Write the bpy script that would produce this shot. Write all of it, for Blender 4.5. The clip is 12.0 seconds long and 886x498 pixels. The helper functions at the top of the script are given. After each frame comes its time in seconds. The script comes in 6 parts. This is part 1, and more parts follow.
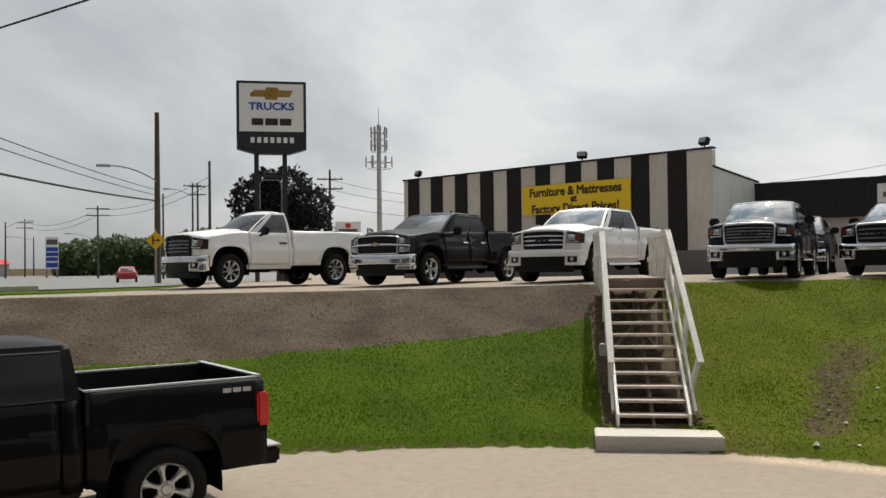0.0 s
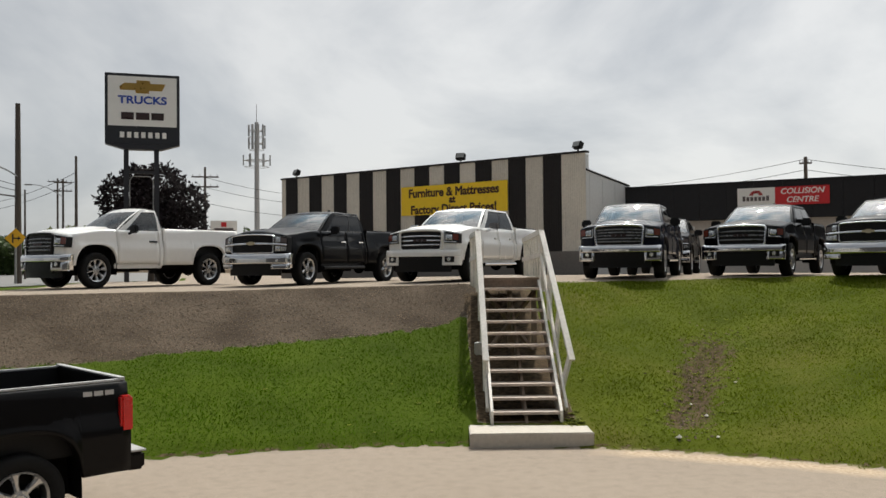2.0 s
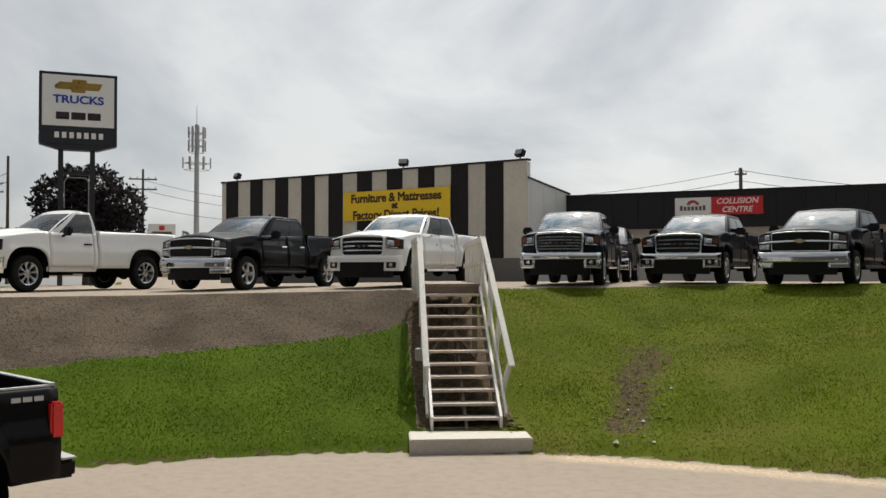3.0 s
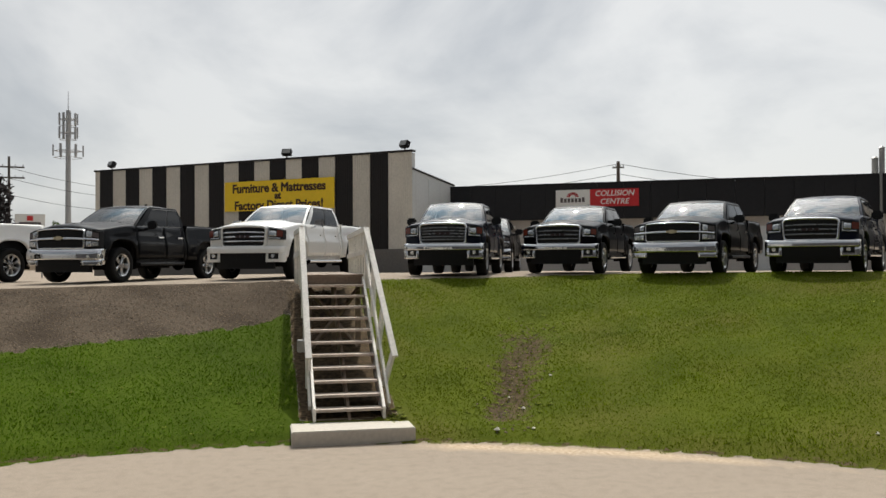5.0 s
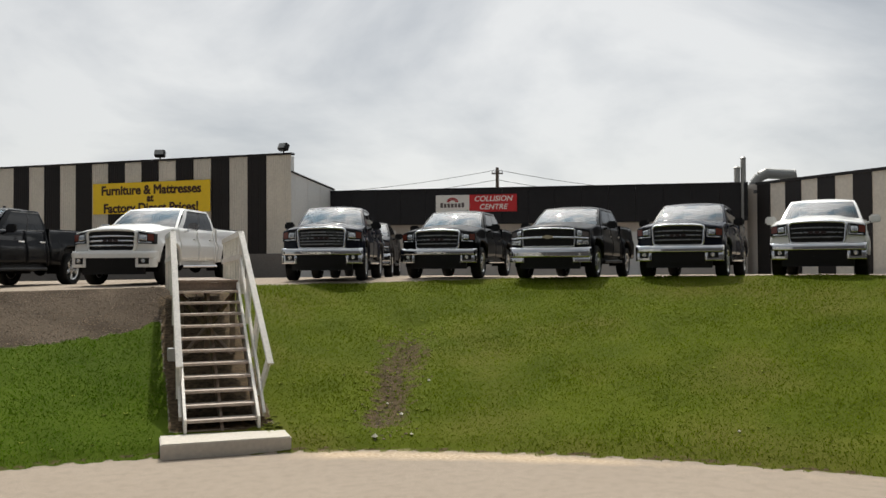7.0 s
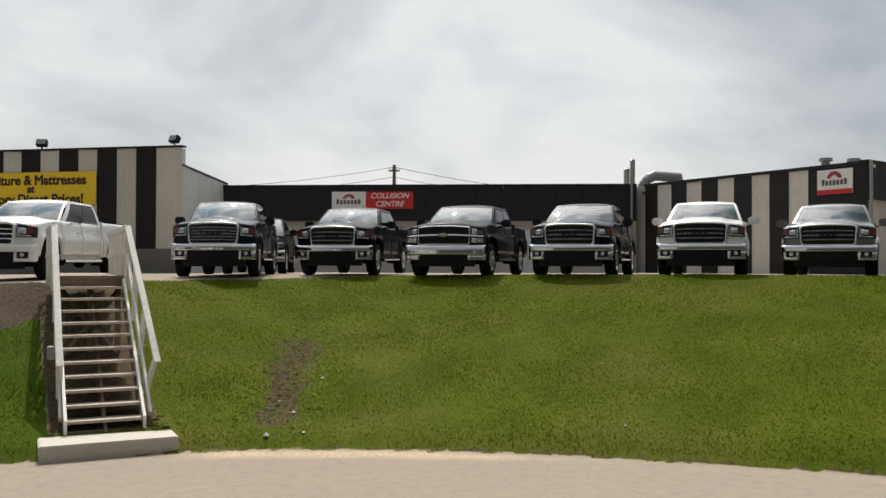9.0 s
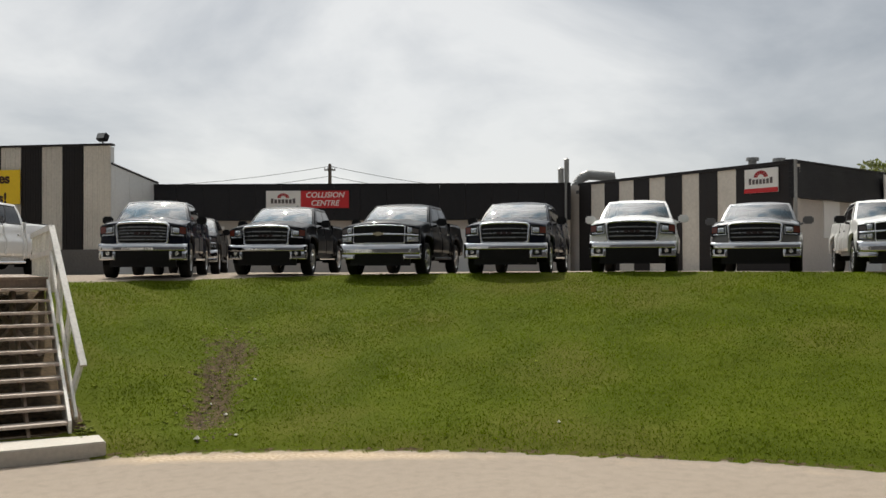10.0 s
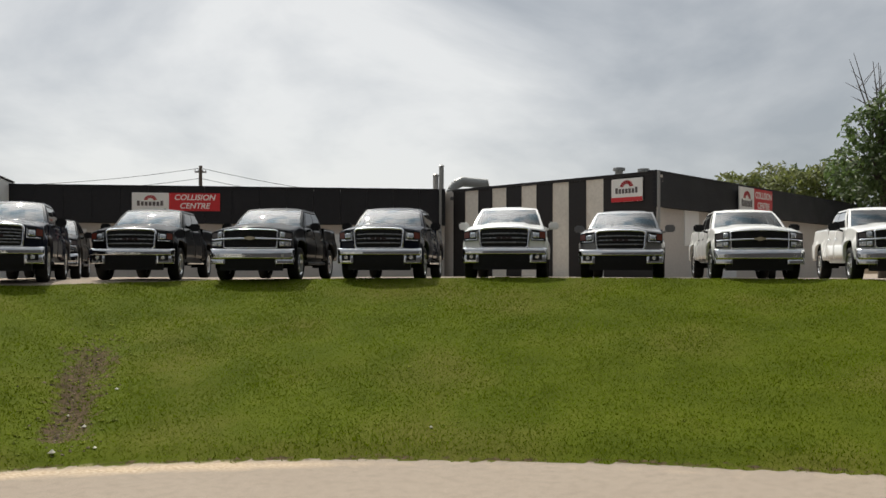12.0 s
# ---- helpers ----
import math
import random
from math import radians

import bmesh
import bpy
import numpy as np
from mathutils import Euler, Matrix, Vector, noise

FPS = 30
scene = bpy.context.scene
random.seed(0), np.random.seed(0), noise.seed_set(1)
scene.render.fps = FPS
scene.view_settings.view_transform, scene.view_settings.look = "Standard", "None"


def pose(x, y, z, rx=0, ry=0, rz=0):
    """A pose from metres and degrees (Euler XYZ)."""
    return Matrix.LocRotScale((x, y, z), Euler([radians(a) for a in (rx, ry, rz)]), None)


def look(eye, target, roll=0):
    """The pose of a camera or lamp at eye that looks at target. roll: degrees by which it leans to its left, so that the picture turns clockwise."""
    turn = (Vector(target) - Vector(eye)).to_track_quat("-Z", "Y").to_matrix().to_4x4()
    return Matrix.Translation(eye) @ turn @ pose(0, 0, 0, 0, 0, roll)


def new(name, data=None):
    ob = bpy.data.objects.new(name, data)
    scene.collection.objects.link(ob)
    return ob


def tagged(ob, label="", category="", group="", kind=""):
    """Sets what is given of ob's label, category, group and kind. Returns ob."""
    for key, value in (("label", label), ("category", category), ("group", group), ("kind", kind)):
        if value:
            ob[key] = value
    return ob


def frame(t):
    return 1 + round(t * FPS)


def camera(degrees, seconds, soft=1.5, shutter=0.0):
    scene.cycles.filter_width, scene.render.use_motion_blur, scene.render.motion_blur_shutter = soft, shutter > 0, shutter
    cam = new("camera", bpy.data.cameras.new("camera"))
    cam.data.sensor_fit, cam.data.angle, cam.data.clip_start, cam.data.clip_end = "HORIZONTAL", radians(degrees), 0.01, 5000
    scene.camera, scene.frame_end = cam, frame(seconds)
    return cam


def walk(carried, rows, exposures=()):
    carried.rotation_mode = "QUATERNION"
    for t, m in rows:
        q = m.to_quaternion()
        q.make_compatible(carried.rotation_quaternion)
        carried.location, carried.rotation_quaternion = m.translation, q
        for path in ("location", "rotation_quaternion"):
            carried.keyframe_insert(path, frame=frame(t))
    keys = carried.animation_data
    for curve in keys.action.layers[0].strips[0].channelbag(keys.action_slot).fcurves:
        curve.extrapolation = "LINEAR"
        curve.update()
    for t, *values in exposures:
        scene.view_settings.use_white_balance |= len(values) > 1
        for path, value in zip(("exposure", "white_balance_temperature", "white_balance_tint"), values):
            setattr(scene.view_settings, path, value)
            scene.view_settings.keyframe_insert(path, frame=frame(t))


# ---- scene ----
cam = camera(52.2, 12.0)
# seconds, eye x y z, yaw, pitch, roll (degrees)
ROWS = [
    (0.0, -0.141, -0.091, 2.533, 7.01, 0.93, -0.67),
    (0.5, -0.124, -0.074, 2.516, 4.46, 1.07, -0.49),
    (1.0, -0.116, -0.069, 2.498, 2.32, 1.39, -0.3),
    (1.5, -0.115, -0.058, 2.509, 1.37, 1.06, -0.44),
    (2.0, -0.091, -0.044, 2.513, -0.58, 0.89, -0.52),
    (2.5, -0.094, -0.043, 2.504, -2.39, 0.96, -0.09),
    (3.0, -0.077, -0.042, 2.508, -4.23, 1.26, -0.06),
    (3.5, -0.079, -0.023, 2.5, -5.82, 1.11, -0.07),
    (5.5, -0.017, -0.035, 2.491, -13.15, 0.72, -0.17),
    (6.0, -0.007, -0.004, 2.484, -14.67, 1.21, -0.02),
    (6.5, 0.005, 0.022, 2.47, -16.75, 1.1, -0.04),
    (7.0, 0.034, 0.047, 2.503, -18.98, 0.94, -0.29),
    (9.0, 0.059, 0.043, 2.502, -25.53, 0.76, 0.17),
    (9.5, 0.118, 0.063, 2.502, -27.91, 0.7, -0.14),
    (10.0, 0.112, 0.063, 2.491, -29.52, 0.72, -0.18),
    (10.5, 0.114, 0.058, 2.503, -31.13, 1.21, -0.22),
    (11.0, 0.103, 0.052, 2.496, -32.85, 1.05, 0.08),
    (11.5, 0.16, 0.072, 2.476, -34.98, 1.01, 0.41),
    (12.0, 0.161, 0.091, 2.495, -37.41, 1.05, 0.09),
]
walk(cam, [(t, pose(x, y, z, 90 + p, 0, w) @ pose(0, 0, 0, 0, 0, r)) for t, x, y, z, w, p, r in ROWS])

# ---- sky and sun ----
SUN_AZ, SUN_EL = 11.0, 52.0
def build_world():
    w = bpy.data.worlds.new("cloudy_sky")
    scene.world = w
    w.use_nodes = True
    nt = w.node_tree
    N, L = nt.nodes, nt.links
    N.clear()
    out, bg = N.new("ShaderNodeOutputWorld"), N.new("ShaderNodeBackground")
    sky = N.new("ShaderNodeTexSky")
    sky.sky_type, sky.sun_disc = "NISHITA", False
    sky.sun_elevation, sky.sun_rotation = radians(SUN_EL), radians(SUN_AZ)
    tc = N.new("ShaderNodeTexCoord")
    mp = N.new("ShaderNodeMapping")
    mp.inputs["Scale"].default_value = (1.0, 1.0, 2.0)
    mp.inputs["Location"].default_value = (1.75, -0.6, 0.9)
    L.new(tc.outputs["Generated"], mp.inputs["Vector"])
    big = N.new("ShaderNodeTexNoise")
    big.inputs["Scale"].default_value, big.inputs["Detail"].default_value = 2.1, 7.0
    big.inputs["Roughness"].default_value = 0.54
    big.inputs["Distortion"].default_value = 0.35
    L.new(mp.outputs["Vector"], big.inputs["Vector"])
    ramp = N.new("ShaderNodeValToRGB")
    ramp.color_ramp.elements[0].position, ramp.color_ramp.elements[0].color = 0.37, (0.47, 0.50, 0.53, 1)
    ramp.color_ramp.elements[1].position, ramp.color_ramp.elements[1].color = 0.64, (0.98, 0.98, 0.96, 1)
    mid = ramp.color_ramp.elements.new(0.5)
    mid.color = (0.68, 0.70, 0.715, 1)
    L.new(big.outputs["Fac"], ramp.inputs["Fac"])
    # the cloud is thin and bright round the veiled sun, and greyer away from it
    dot = N.new("ShaderNodeVectorMath")
    dot.operation = "DOT_PRODUCT"
    a, e = radians(SUN_AZ), radians(SUN_EL)
    dot.inputs[1].default_value = (math.sin(a) * math.cos(e), math.cos(a) * math.cos(e), math.sin(e))
    L.new(tc.outputs["Generated"], dot.inputs[0])
    side = N.new("ShaderNodeVectorMath")
    side.operation = "DOT_PRODUCT"
    a, e = radians(SUN_AZ + 16), radians(30)
    side.inputs[1].default_value = (math.sin(a) * math.cos(e), math.cos(a) * math.cos(e), math.sin(e))
    L.new(tc.outputs["Generated"], side.inputs[0])
    low = N.new("ShaderNodeMapRange")
    low.inputs["From Min"].default_value, low.inputs["From Max"].default_value = -0.45, 0.95
    low.inputs["To Min"].default_value, low.inputs["To Max"].default_value = 0.34, 0.86
    L.new(side.outputs["Value"], low.inputs["Value"])
    high = N.new("ShaderNodeMapRange")
    high.interpolation_type = "SMOOTHSTEP"
    high.inputs["From Min"].default_value, high.inputs["From Max"].default_value = 0.83, 1.0
    high.inputs["To Min"].default_value, high.inputs["To Max"].default_value = 1.0, 5.5
    L.new(dot.outputs["Value"], high.inputs["Value"])
    near = N.new("ShaderNodeMath")
    near.operation = "MULTIPLY"
    L.new(low.outputs["Result"], near.inputs[0])
    L.new(high.outputs["Result"], near.inputs[1])
    # higher up the cloud breaks into white heaps with bluish gaps
    fine = N.new("ShaderNodeTexNoise")
    fine.inputs["Scale"].default_value, fine.inputs["Detail"].default_value = 5.5, 6.0
    L.new(tc.outputs["Generated"], fine.inputs["Vector"])
    heap = N.new("ShaderNodeValToRGB")
    heap.color_ramp.elements[0].position, heap.color_ramp.elements[0].color = 0.33, (0.36, 0.49, 0.58, 1)
    heap.color_ramp.elements[1].position, heap.color_ramp.elements[1].color = 0.51, (1.0, 1.0, 0.98, 1)
    L.new(fine.outputs["Fac"], heap.inputs["Fac"])
    up = N.new("ShaderNodeSeparateXYZ")
    L.new(tc.outputs["Generated"], up.inputs[0])
    lift = N.new("ShaderNodeMapRange")
    lift.interpolation_type = "SMOOTHSTEP"
    lift.inputs["From Min"].default_value, lift.inputs["From Max"].default_value = 0.42, 0.68
    L.new(up.outputs["Z"], lift.inputs["Value"])
    layers = N.new("ShaderNodeMix")
    layers.data_type = "RGBA"
    L.new(lift.outputs["Result"], layers.inputs["Factor"])
    L.new(ramp.outputs["Color"], layers.inputs[6])
    L.new(heap.outputs["Color"], layers.inputs[7])
    mul = N.new("ShaderNodeVectorMath")
    mul.operation = "SCALE"
    L.new(layers.outputs[2], mul.inputs[0])
    L.new(near.outputs[0], mul.inputs["Scale"])
    sc = N.new("ShaderNodeVectorMath")
    sc.operation = "SCALE"
    sc.inputs["Scale"].default_value = 0.10
    L.new(sky.outputs["Color"], sc.inputs[0])
    mix = N.new("ShaderNodeMix")
    mix.data_type = "RGBA"
    mix.inputs["Factor"].default_value = 0.88
    L.new(sc.outputs["Vector"], mix.inputs[6])
    L.new(mul.outputs["Vector"], mix.inputs[7])
    L.new(mix.outputs[2], bg.inputs["Color"])
    bg.inputs["Strength"].default_value = 1.0
    L.new(bg.outputs[0], out.inputs["Surface"])
build_world()
sun = new("sun", bpy.data.lights.new("sun", "SUN"))
sun.data.energy, sun.data.angle, sun.data.color = 3.8, radians(1.0), (1.0, 0.94, 0.82)
_a, _e = radians(SUN_AZ), radians(SUN_EL)
sun.matrix_world = look((60 * math.sin(_a), 60 * math.cos(_a), 90), (60 * math.sin(_a) - math.sin(_a) * math.cos(_e), 60 * math.cos(_a) - math.cos(_a) * math.cos(_e), 90 - math.sin(_e)))


# ---- materials ----
def mat(name, color, rough=0.6, metal=0.0, vary=0.15, scale=6.0, bump=0.0, bscale=60.0, coat=0.0, spec=0.5, random_tint=0.0, island=0.0):
    """A surface with blotches at one scale, grain at another and fine relief."""
    m = bpy.data.materials.new(name)
    m.use_nodes = True
    nt = m.node_tree
    N, L = nt.nodes, nt.links
    b = N["Principled BSDF"]
    b.inputs["Roughness"].default_value, b.inputs["Metallic"].default_value = rough, metal
    b.inputs["Coat Weight"].default_value, b.inputs["Specular IOR Level"].default_value = coat, spec
    b.inputs["Coat Roughness"].default_value = 0.04
    tc = N.new("ShaderNodeTexCoord")
    n1, n2 = N.new("ShaderNodeTexNoise"), N.new("ShaderNodeTexNoise")
    n1.inputs["Scale"].default_value, n1.inputs["Detail"].default_value = scale * 0.25, 5
    n2.inputs["Scale"].default_value, n2.inputs["Detail"].default_value = scale * 4, 4
    L.new(tc.outputs["Object"], n1.inputs["Vector"])
    L.new(tc.outputs["Object"], n2.inputs["Vector"])
    add = N.new("ShaderNodeMath")
    add.operation = "ADD"
    L.new(n1.outputs["Fac"], add.inputs[0])
    L.new(n2.outputs["Fac"], add.inputs[1])
    mr = N.new("ShaderNodeMapRange")
    mr.inputs["From Min"].default_value, mr.inputs["From Max"].default_value = 0.6, 1.4
    mr.inputs["To Min"].default_value, mr.inputs["To Max"].default_value = 1 - vary, 1 + vary
    L.new(add.outputs[0], mr.inputs["Value"])
    last = mr.outputs["Result"]
    if random_tint:
        oi = N.new("ShaderNodeObjectInfo")
        r2 = N.new("ShaderNodeMapRange")
        r2.inputs["To Min"].default_value, r2.inputs["To Max"].default_value = 1 - random_tint, 1 + random_tint
        L.new(oi.outputs["Random"], r2.inputs["Value"])
        mm = N.new("ShaderNodeMath")
        mm.operation = "MULTIPLY"
        L.new(last, mm.inputs[0])
        L.new(r2.outputs["Result"], mm.inputs[1])
        last = mm.outputs[0]
    if island:
        ge = N.new("ShaderNodeNewGeometry")
        r3 = N.new("ShaderNodeMapRange")
        r3.inputs["To Min"].default_value, r3.inputs["To Max"].default_value = 1 - island, 1 + island
        L.new(ge.outputs["Random Per Island"], r3.inputs["Value"])
        m3 = N.new("ShaderNodeMath")
        m3.operation = "MULTIPLY"
        L.new(last, m3.inputs[0])
        L.new(r3.outputs["Result"], m3.inputs[1])
        last = m3.outputs[0]
    sc = N.new("ShaderNodeVectorMath")
    sc.operation = "SCALE"
    sc.inputs[0].default_value = color
    L.new(last, sc.inputs["Scale"])
    L.new(sc.outputs["Vector"], b.inputs["Base Color"])
    rr = N.new("ShaderNodeMapRange")
    rr.inputs["From Min"].default_value, rr.inputs["From Max"].default_value = 0.3, 0.7
    rr.inputs["To Min"].default_value, rr.inputs["To Max"].default_value = max(0.02, rough * 0.85), min(1, rough * 1.15)
    L.new(n1.outputs["Fac"], rr.inputs["Value"])
    L.new(rr.outputs["Result"], b.inputs["Roughness"])
    if bump:
        n3, bp = N.new("ShaderNodeTexNoise"), N.new("ShaderNodeBump")
        n3.inputs["Scale"].default_value, n3.inputs["Detail"].default_value = bscale, 5
        L.new(tc.outputs["Object"], n3.inputs["Vector"])
        L.new(n3.outputs["Fac"], bp.inputs["Height"])
        bp.inputs["Strength"].default_value, bp.inputs["Distance"].default_value = bump, 0.02
        L.new(bp.outputs["Normal"], b.inputs["Normal"])
    return m


def glass_mat(name, tint, ior=1.6):
    m = bpy.data.materials.new(name)
    m.use_nodes = True
    nt = m.node_tree
    N, L = nt.nodes, nt.links
    N.clear()
    out, mix = N.new("ShaderNodeOutputMaterial"), N.new("ShaderNodeMixShader")
    tr, gl, fr = N.new("ShaderNodeBsdfTransparent"), N.new("ShaderNodeBsdfGlossy"), N.new("ShaderNodeFresnel")
    tr.inputs["Color"].default_value = (*tint, 1)
    gl.inputs["Roughness"].default_value = 0.025
    fr.inputs["IOR"].default_value = ior
    L.new(fr.outputs[0], mix.inputs[0])
    L.new(tr.outputs[0], mix.inputs[1])
    L.new(gl.outputs[0], mix.inputs[2])
    L.new(mix.outputs[0], out.inputs["Surface"])
    return m


def leafy(m, share=0.45):
    """Lets light through thin leaves."""
    nt = m.node_tree
    N, L = nt.nodes, nt.links
    b, out = N["Principled BSDF"], N["Material Output"]
    col = b.inputs["Base Color"].links[0].from_socket
    tr, mx = N.new("ShaderNodeBsdfTranslucent"), N.new("ShaderNodeMixShader")
    L.new(col, tr.inputs["Color"])
    mx.inputs[0].default_value = share
    L.new(b.outputs[0], mx.inputs[1])
    L.new(tr.outputs[0], mx.inputs[2])
    L.new(mx.outputs[0], out.inputs["Surface"])
    return m


WHITE = mat("white_paint", (0.84, 0.83, 0.80), 0.25, 0, 0.03, 3, coat=0.6)
BLACK = mat("black_paint", (0.0028, 0.0028, 0.0038), 0.4, 0, 0.2, 3, coat=0.30, spec=0.02)
NAVY = mat("dark_blue_paint", (0.004, 0.006, 0.015), 0.4, 0.0, 0.2, 3, coat=0.5, spec=0.03)
GREY = mat("iron_grey_paint", (0.19, 0.185, 0.185), 0.35, 0.5, 0.1, 3, coat=0.9, spec=0.3)
CHARCOAL = mat("charcoal_paint", (0.0055, 0.005, 0.0052), 0.45, 0.0, 0.15, 3, coat=0.25, spec=0.03)
CHROME = mat("chrome", (0.76, 0.76, 0.77), 0.09, 1.0, 0.03, 5)
ALLOY = mat("alloy", (0.55, 0.55, 0.55), 0.28, 0.9, 0.08, 8)
TYRE = mat("tyre_rubber", (0.011, 0.011, 0.011), 0.8, 0, 0.25, 10, 0.3, 90, spec=0.2)
PLASTIC = mat("black_plastic", (0.007, 0.007, 0.008), 0.5, 0, 0.2, 10, 0.1, 200, spec=0.25)
# pale grey: painted sky sheen on the charcoal truck's caps, also pad and decal
SHEENGREY = mat("sheen_and_decal_grey", (0.48, 0.48, 0.48), 0.35, 0.2, 0.1, 8)
UNDER = mat("underbody", (0.007, 0.0065, 0.006), 0.85, 0, 0.3, 8, spec=0.1)
CABIN = mat("cabin_cloth", (0.016, 0.016, 0.017), 0.85, 0, 0.2, 10, spec=0.15)
GLASS = glass_mat("window_glass", (0.30, 0.36, 0.38), 2.0)
DARKGLASS = glass_mat("tinted_glass", (0.07, 0.08, 0.085), 1.5)
LAMP = mat("lamp_lens", (0.55, 0.56, 0.56), 0.14, 0.85, 0.45, 14, 0.5, 22, coat=1.0)
AMBER = mat("amber_lens", (0.15, 0.028, 0.014), 0.2, 0, 0.2, 30, coat=1.0)
REDLENS = mat("red_lens", (0.60, 0.010, 0.008), 0.3, 0, 0.2, 25, coat=0.3)
GOLD = mat("gold_emblem", (0.62, 0.40, 0.10), 0.3, 0.5, 0.1, 8)
BADGEGOLD = mat("pale_gold_badge", (0.52, 0.44, 0.30), 0.3, 0.6, 0.1, 8)
REDBADGE = mat("red_badge", (0.035, 0.018, 0.018), 0.3, 0.2, 0.1, 8)
WOOD = mat("weathered_white_wood", (0.76, 0.72, 0.66), 0.5, 0, 0.22, 7, 0.35, 45, random_tint=0.10)
WOODDARK = mat("brown_wood", (0.22, 0.165, 0.125), 0.75, 0, 0.35, 6, 0.4, 45, random_tint=0.14)
TREADWOOD = mat("worn_tread_wood", (0.46, 0.38, 0.32), 0.6, 0, 0.3, 7, 0.4, 45, random_tint=0.12)
CONCRETE = mat("concrete", (0.50, 0.46, 0.40), 0.85, 0, 0.14, 5, 0.4, 70)
CREAM = mat("cream_metal_cladding", (0.66, 0.62, 0.55), 0.5, 0.0, 0.14, 2.5, 0.1, 30, random_tint=0.05)
BROWN = mat("dark_brown_cladding", (0.017, 0.0145, 0.0145), 0.5, 0.0, 0.2, 2.5, 0.1, 30, spec=0.3, random_tint=0.10)
SIDEWALL = mat("pale_side_cladding", (0.66, 0.67, 0.66), 0.5, 0, 0.08, 2)
FASCIA = mat("black_fascia", (0.013, 0.013, 0.0155), 0.55, 0, 0.25, 2, 0.15, 20, spec=0.3)
BLOCK = mat("painted_block", (0.53, 0.49, 0.445), 0.85, 0, 0.12, 3, 0.25, 25)
PLINTH = mat("grey_plinth", (0.17, 0.155, 0.14), 0.9, 0, 0.2, 3, 0.3, 30)
REFLECTDARK = mat("dark_reflection_wall", (0.03, 0.03, 0.032), 0.4, 0, 0.2, 1, spec=0.3)
ROOFING = mat("roofing", (0.12, 0.12, 0.12), 0.9, 0, 0.2, 1)
GALV = mat("galvanised_metal", (0.30, 0.30, 0.29), 0.55, 0.6, 0.15, 4)
YELLOW = mat("yellow_banner", (0.88, 0.60, 0.015), 0.55, 0, 0.06, 1.2, 0.15, 4)
BROWNINK = mat("dark_brown_ink", (0.045, 0.015, 0.008), 0.6, 0, 0.1, 5)
SIGNWHITE = mat("sign_white", (0.80, 0.79, 0.76), 0.4, 0, 0.04, 1)
SIGNBLACK = mat("sign_black", (0.014, 0.015, 0.02), 0.4, 0, 0.15, 2)
SIGNBLUE = mat("sign_blue", (0.015, 0.06, 0.36), 0.4, 0, 0.1, 2)
SIGNRED = mat("sign_red", (0.55, 0.02, 0.025), 0.45, 0, 0.08, 2)
BARGREY = mat("satin_grey_bar", (0.20, 0.20, 0.205), 0.3, 0.7, 0.08, 5)
SIGNGREY = mat("sign_grey", (0.12, 0.10, 0.10), 0.4, 0.2, 0.1, 2)
POLEWOOD = mat("utility_pole_wood", (0.085, 0.07, 0.058), 0.9, 0, 0.3, 3, 0.4, 30)
POLEMETAL = mat("pole_metal", (0.42, 0.42, 0.42), 0.5, 0.6, 0.1, 3)
WIRE = mat("wire_black", (0.012, 0.012, 0.012), 0.7, 0, 0.1, 3)
WARNYELLOW = mat("warning_yellow", (0.80, 0.42, 0.01), 0.45, 0, 0.05, 3)
REDPAINT = mat("red_paint", (0.36, 0.012, 0.025), 0.25, 0.1, 0.06, 3, coat=1.0)
BARK = mat("bark", (0.07, 0.055, 0.042), 0.95, 0, 0.35, 8, 0.6, 30)
LEAF = mat("green_leaves", (0.082, 0.125, 0.036), 0.6, 0, 0.4, 1.2, island=0.4)
LEAFYEL = mat("yellow_green_leaves", (0.15, 0.17, 0.048), 0.6, 0, 0.4, 1.2, island=0.4)
LEAFDARK = mat("purple_dark_leaves", (0.014, 0.010, 0.011), 0.8, 0, 0.4, 1.5, spec=0.08, island=0.5)
ASPHALT = mat("pale_asphalt", (0.30, 0.275, 0.25), 0.9, 0, 0.16, 1.5, 0.4, 60)
ROADGREY = mat("road_asphalt", (0.155, 0.152, 0.148), 0.85, 0, 0.12, 1.0, 0.2, 30)
BLADEGREEN = mat("lush_grass_blades", (0.056, 0.112, 0.003), 0.9, 0, 0.35, 2.2, spec=0.03, island=0.4)
BLADE = mat("grass_blades", (0.094, 0.128, 0.004), 0.9, 0, 0.35, 2.2, spec=0.03, island=0.4)
WEED = mat("weed_leaves", (0.20, 0.23, 0.035), 0.8, 0, 0.35, 3, spec=0.1, island=0.3)
STONE = mat("loose_stones", (0.150, 0.116, 0.085), 0.9, 0, 0.4, 9, spec=0.1, island=0.6)
PALESTONE = mat("pale_litter_stone", (0.66, 0.63, 0.55), 0.8, 0, 0.1, 9)

for _m in (BLADE, BLADEGREEN, WEED):
    leafy(_m, 0.5)
for _m in (LEAF, LEAFYEL):
    leafy(_m, 0.4)


# ---- helpers of this scene ----
def part(name, bm, material, parent, label="", smooth=False):
    me = bpy.data.meshes.new(name)
    if smooth:
        for f in bm.faces:
            f.smooth = True
        for e in bm.edges:
            if len(e.link_faces) == 2 and e.calc_face_angle(0.0) > 0.75:
                e.smooth = False
    bm.to_mesh(me)
    bm.free()
    me.materials.append(material)
    ob = new(name, me)
    ob.parent = parent
    if label:
        ob["label"] = label
    return ob


def share(name, me, parent, m):
    ob = new(name, me)
    ob.parent = parent
    ob.matrix_basis = m
    return ob


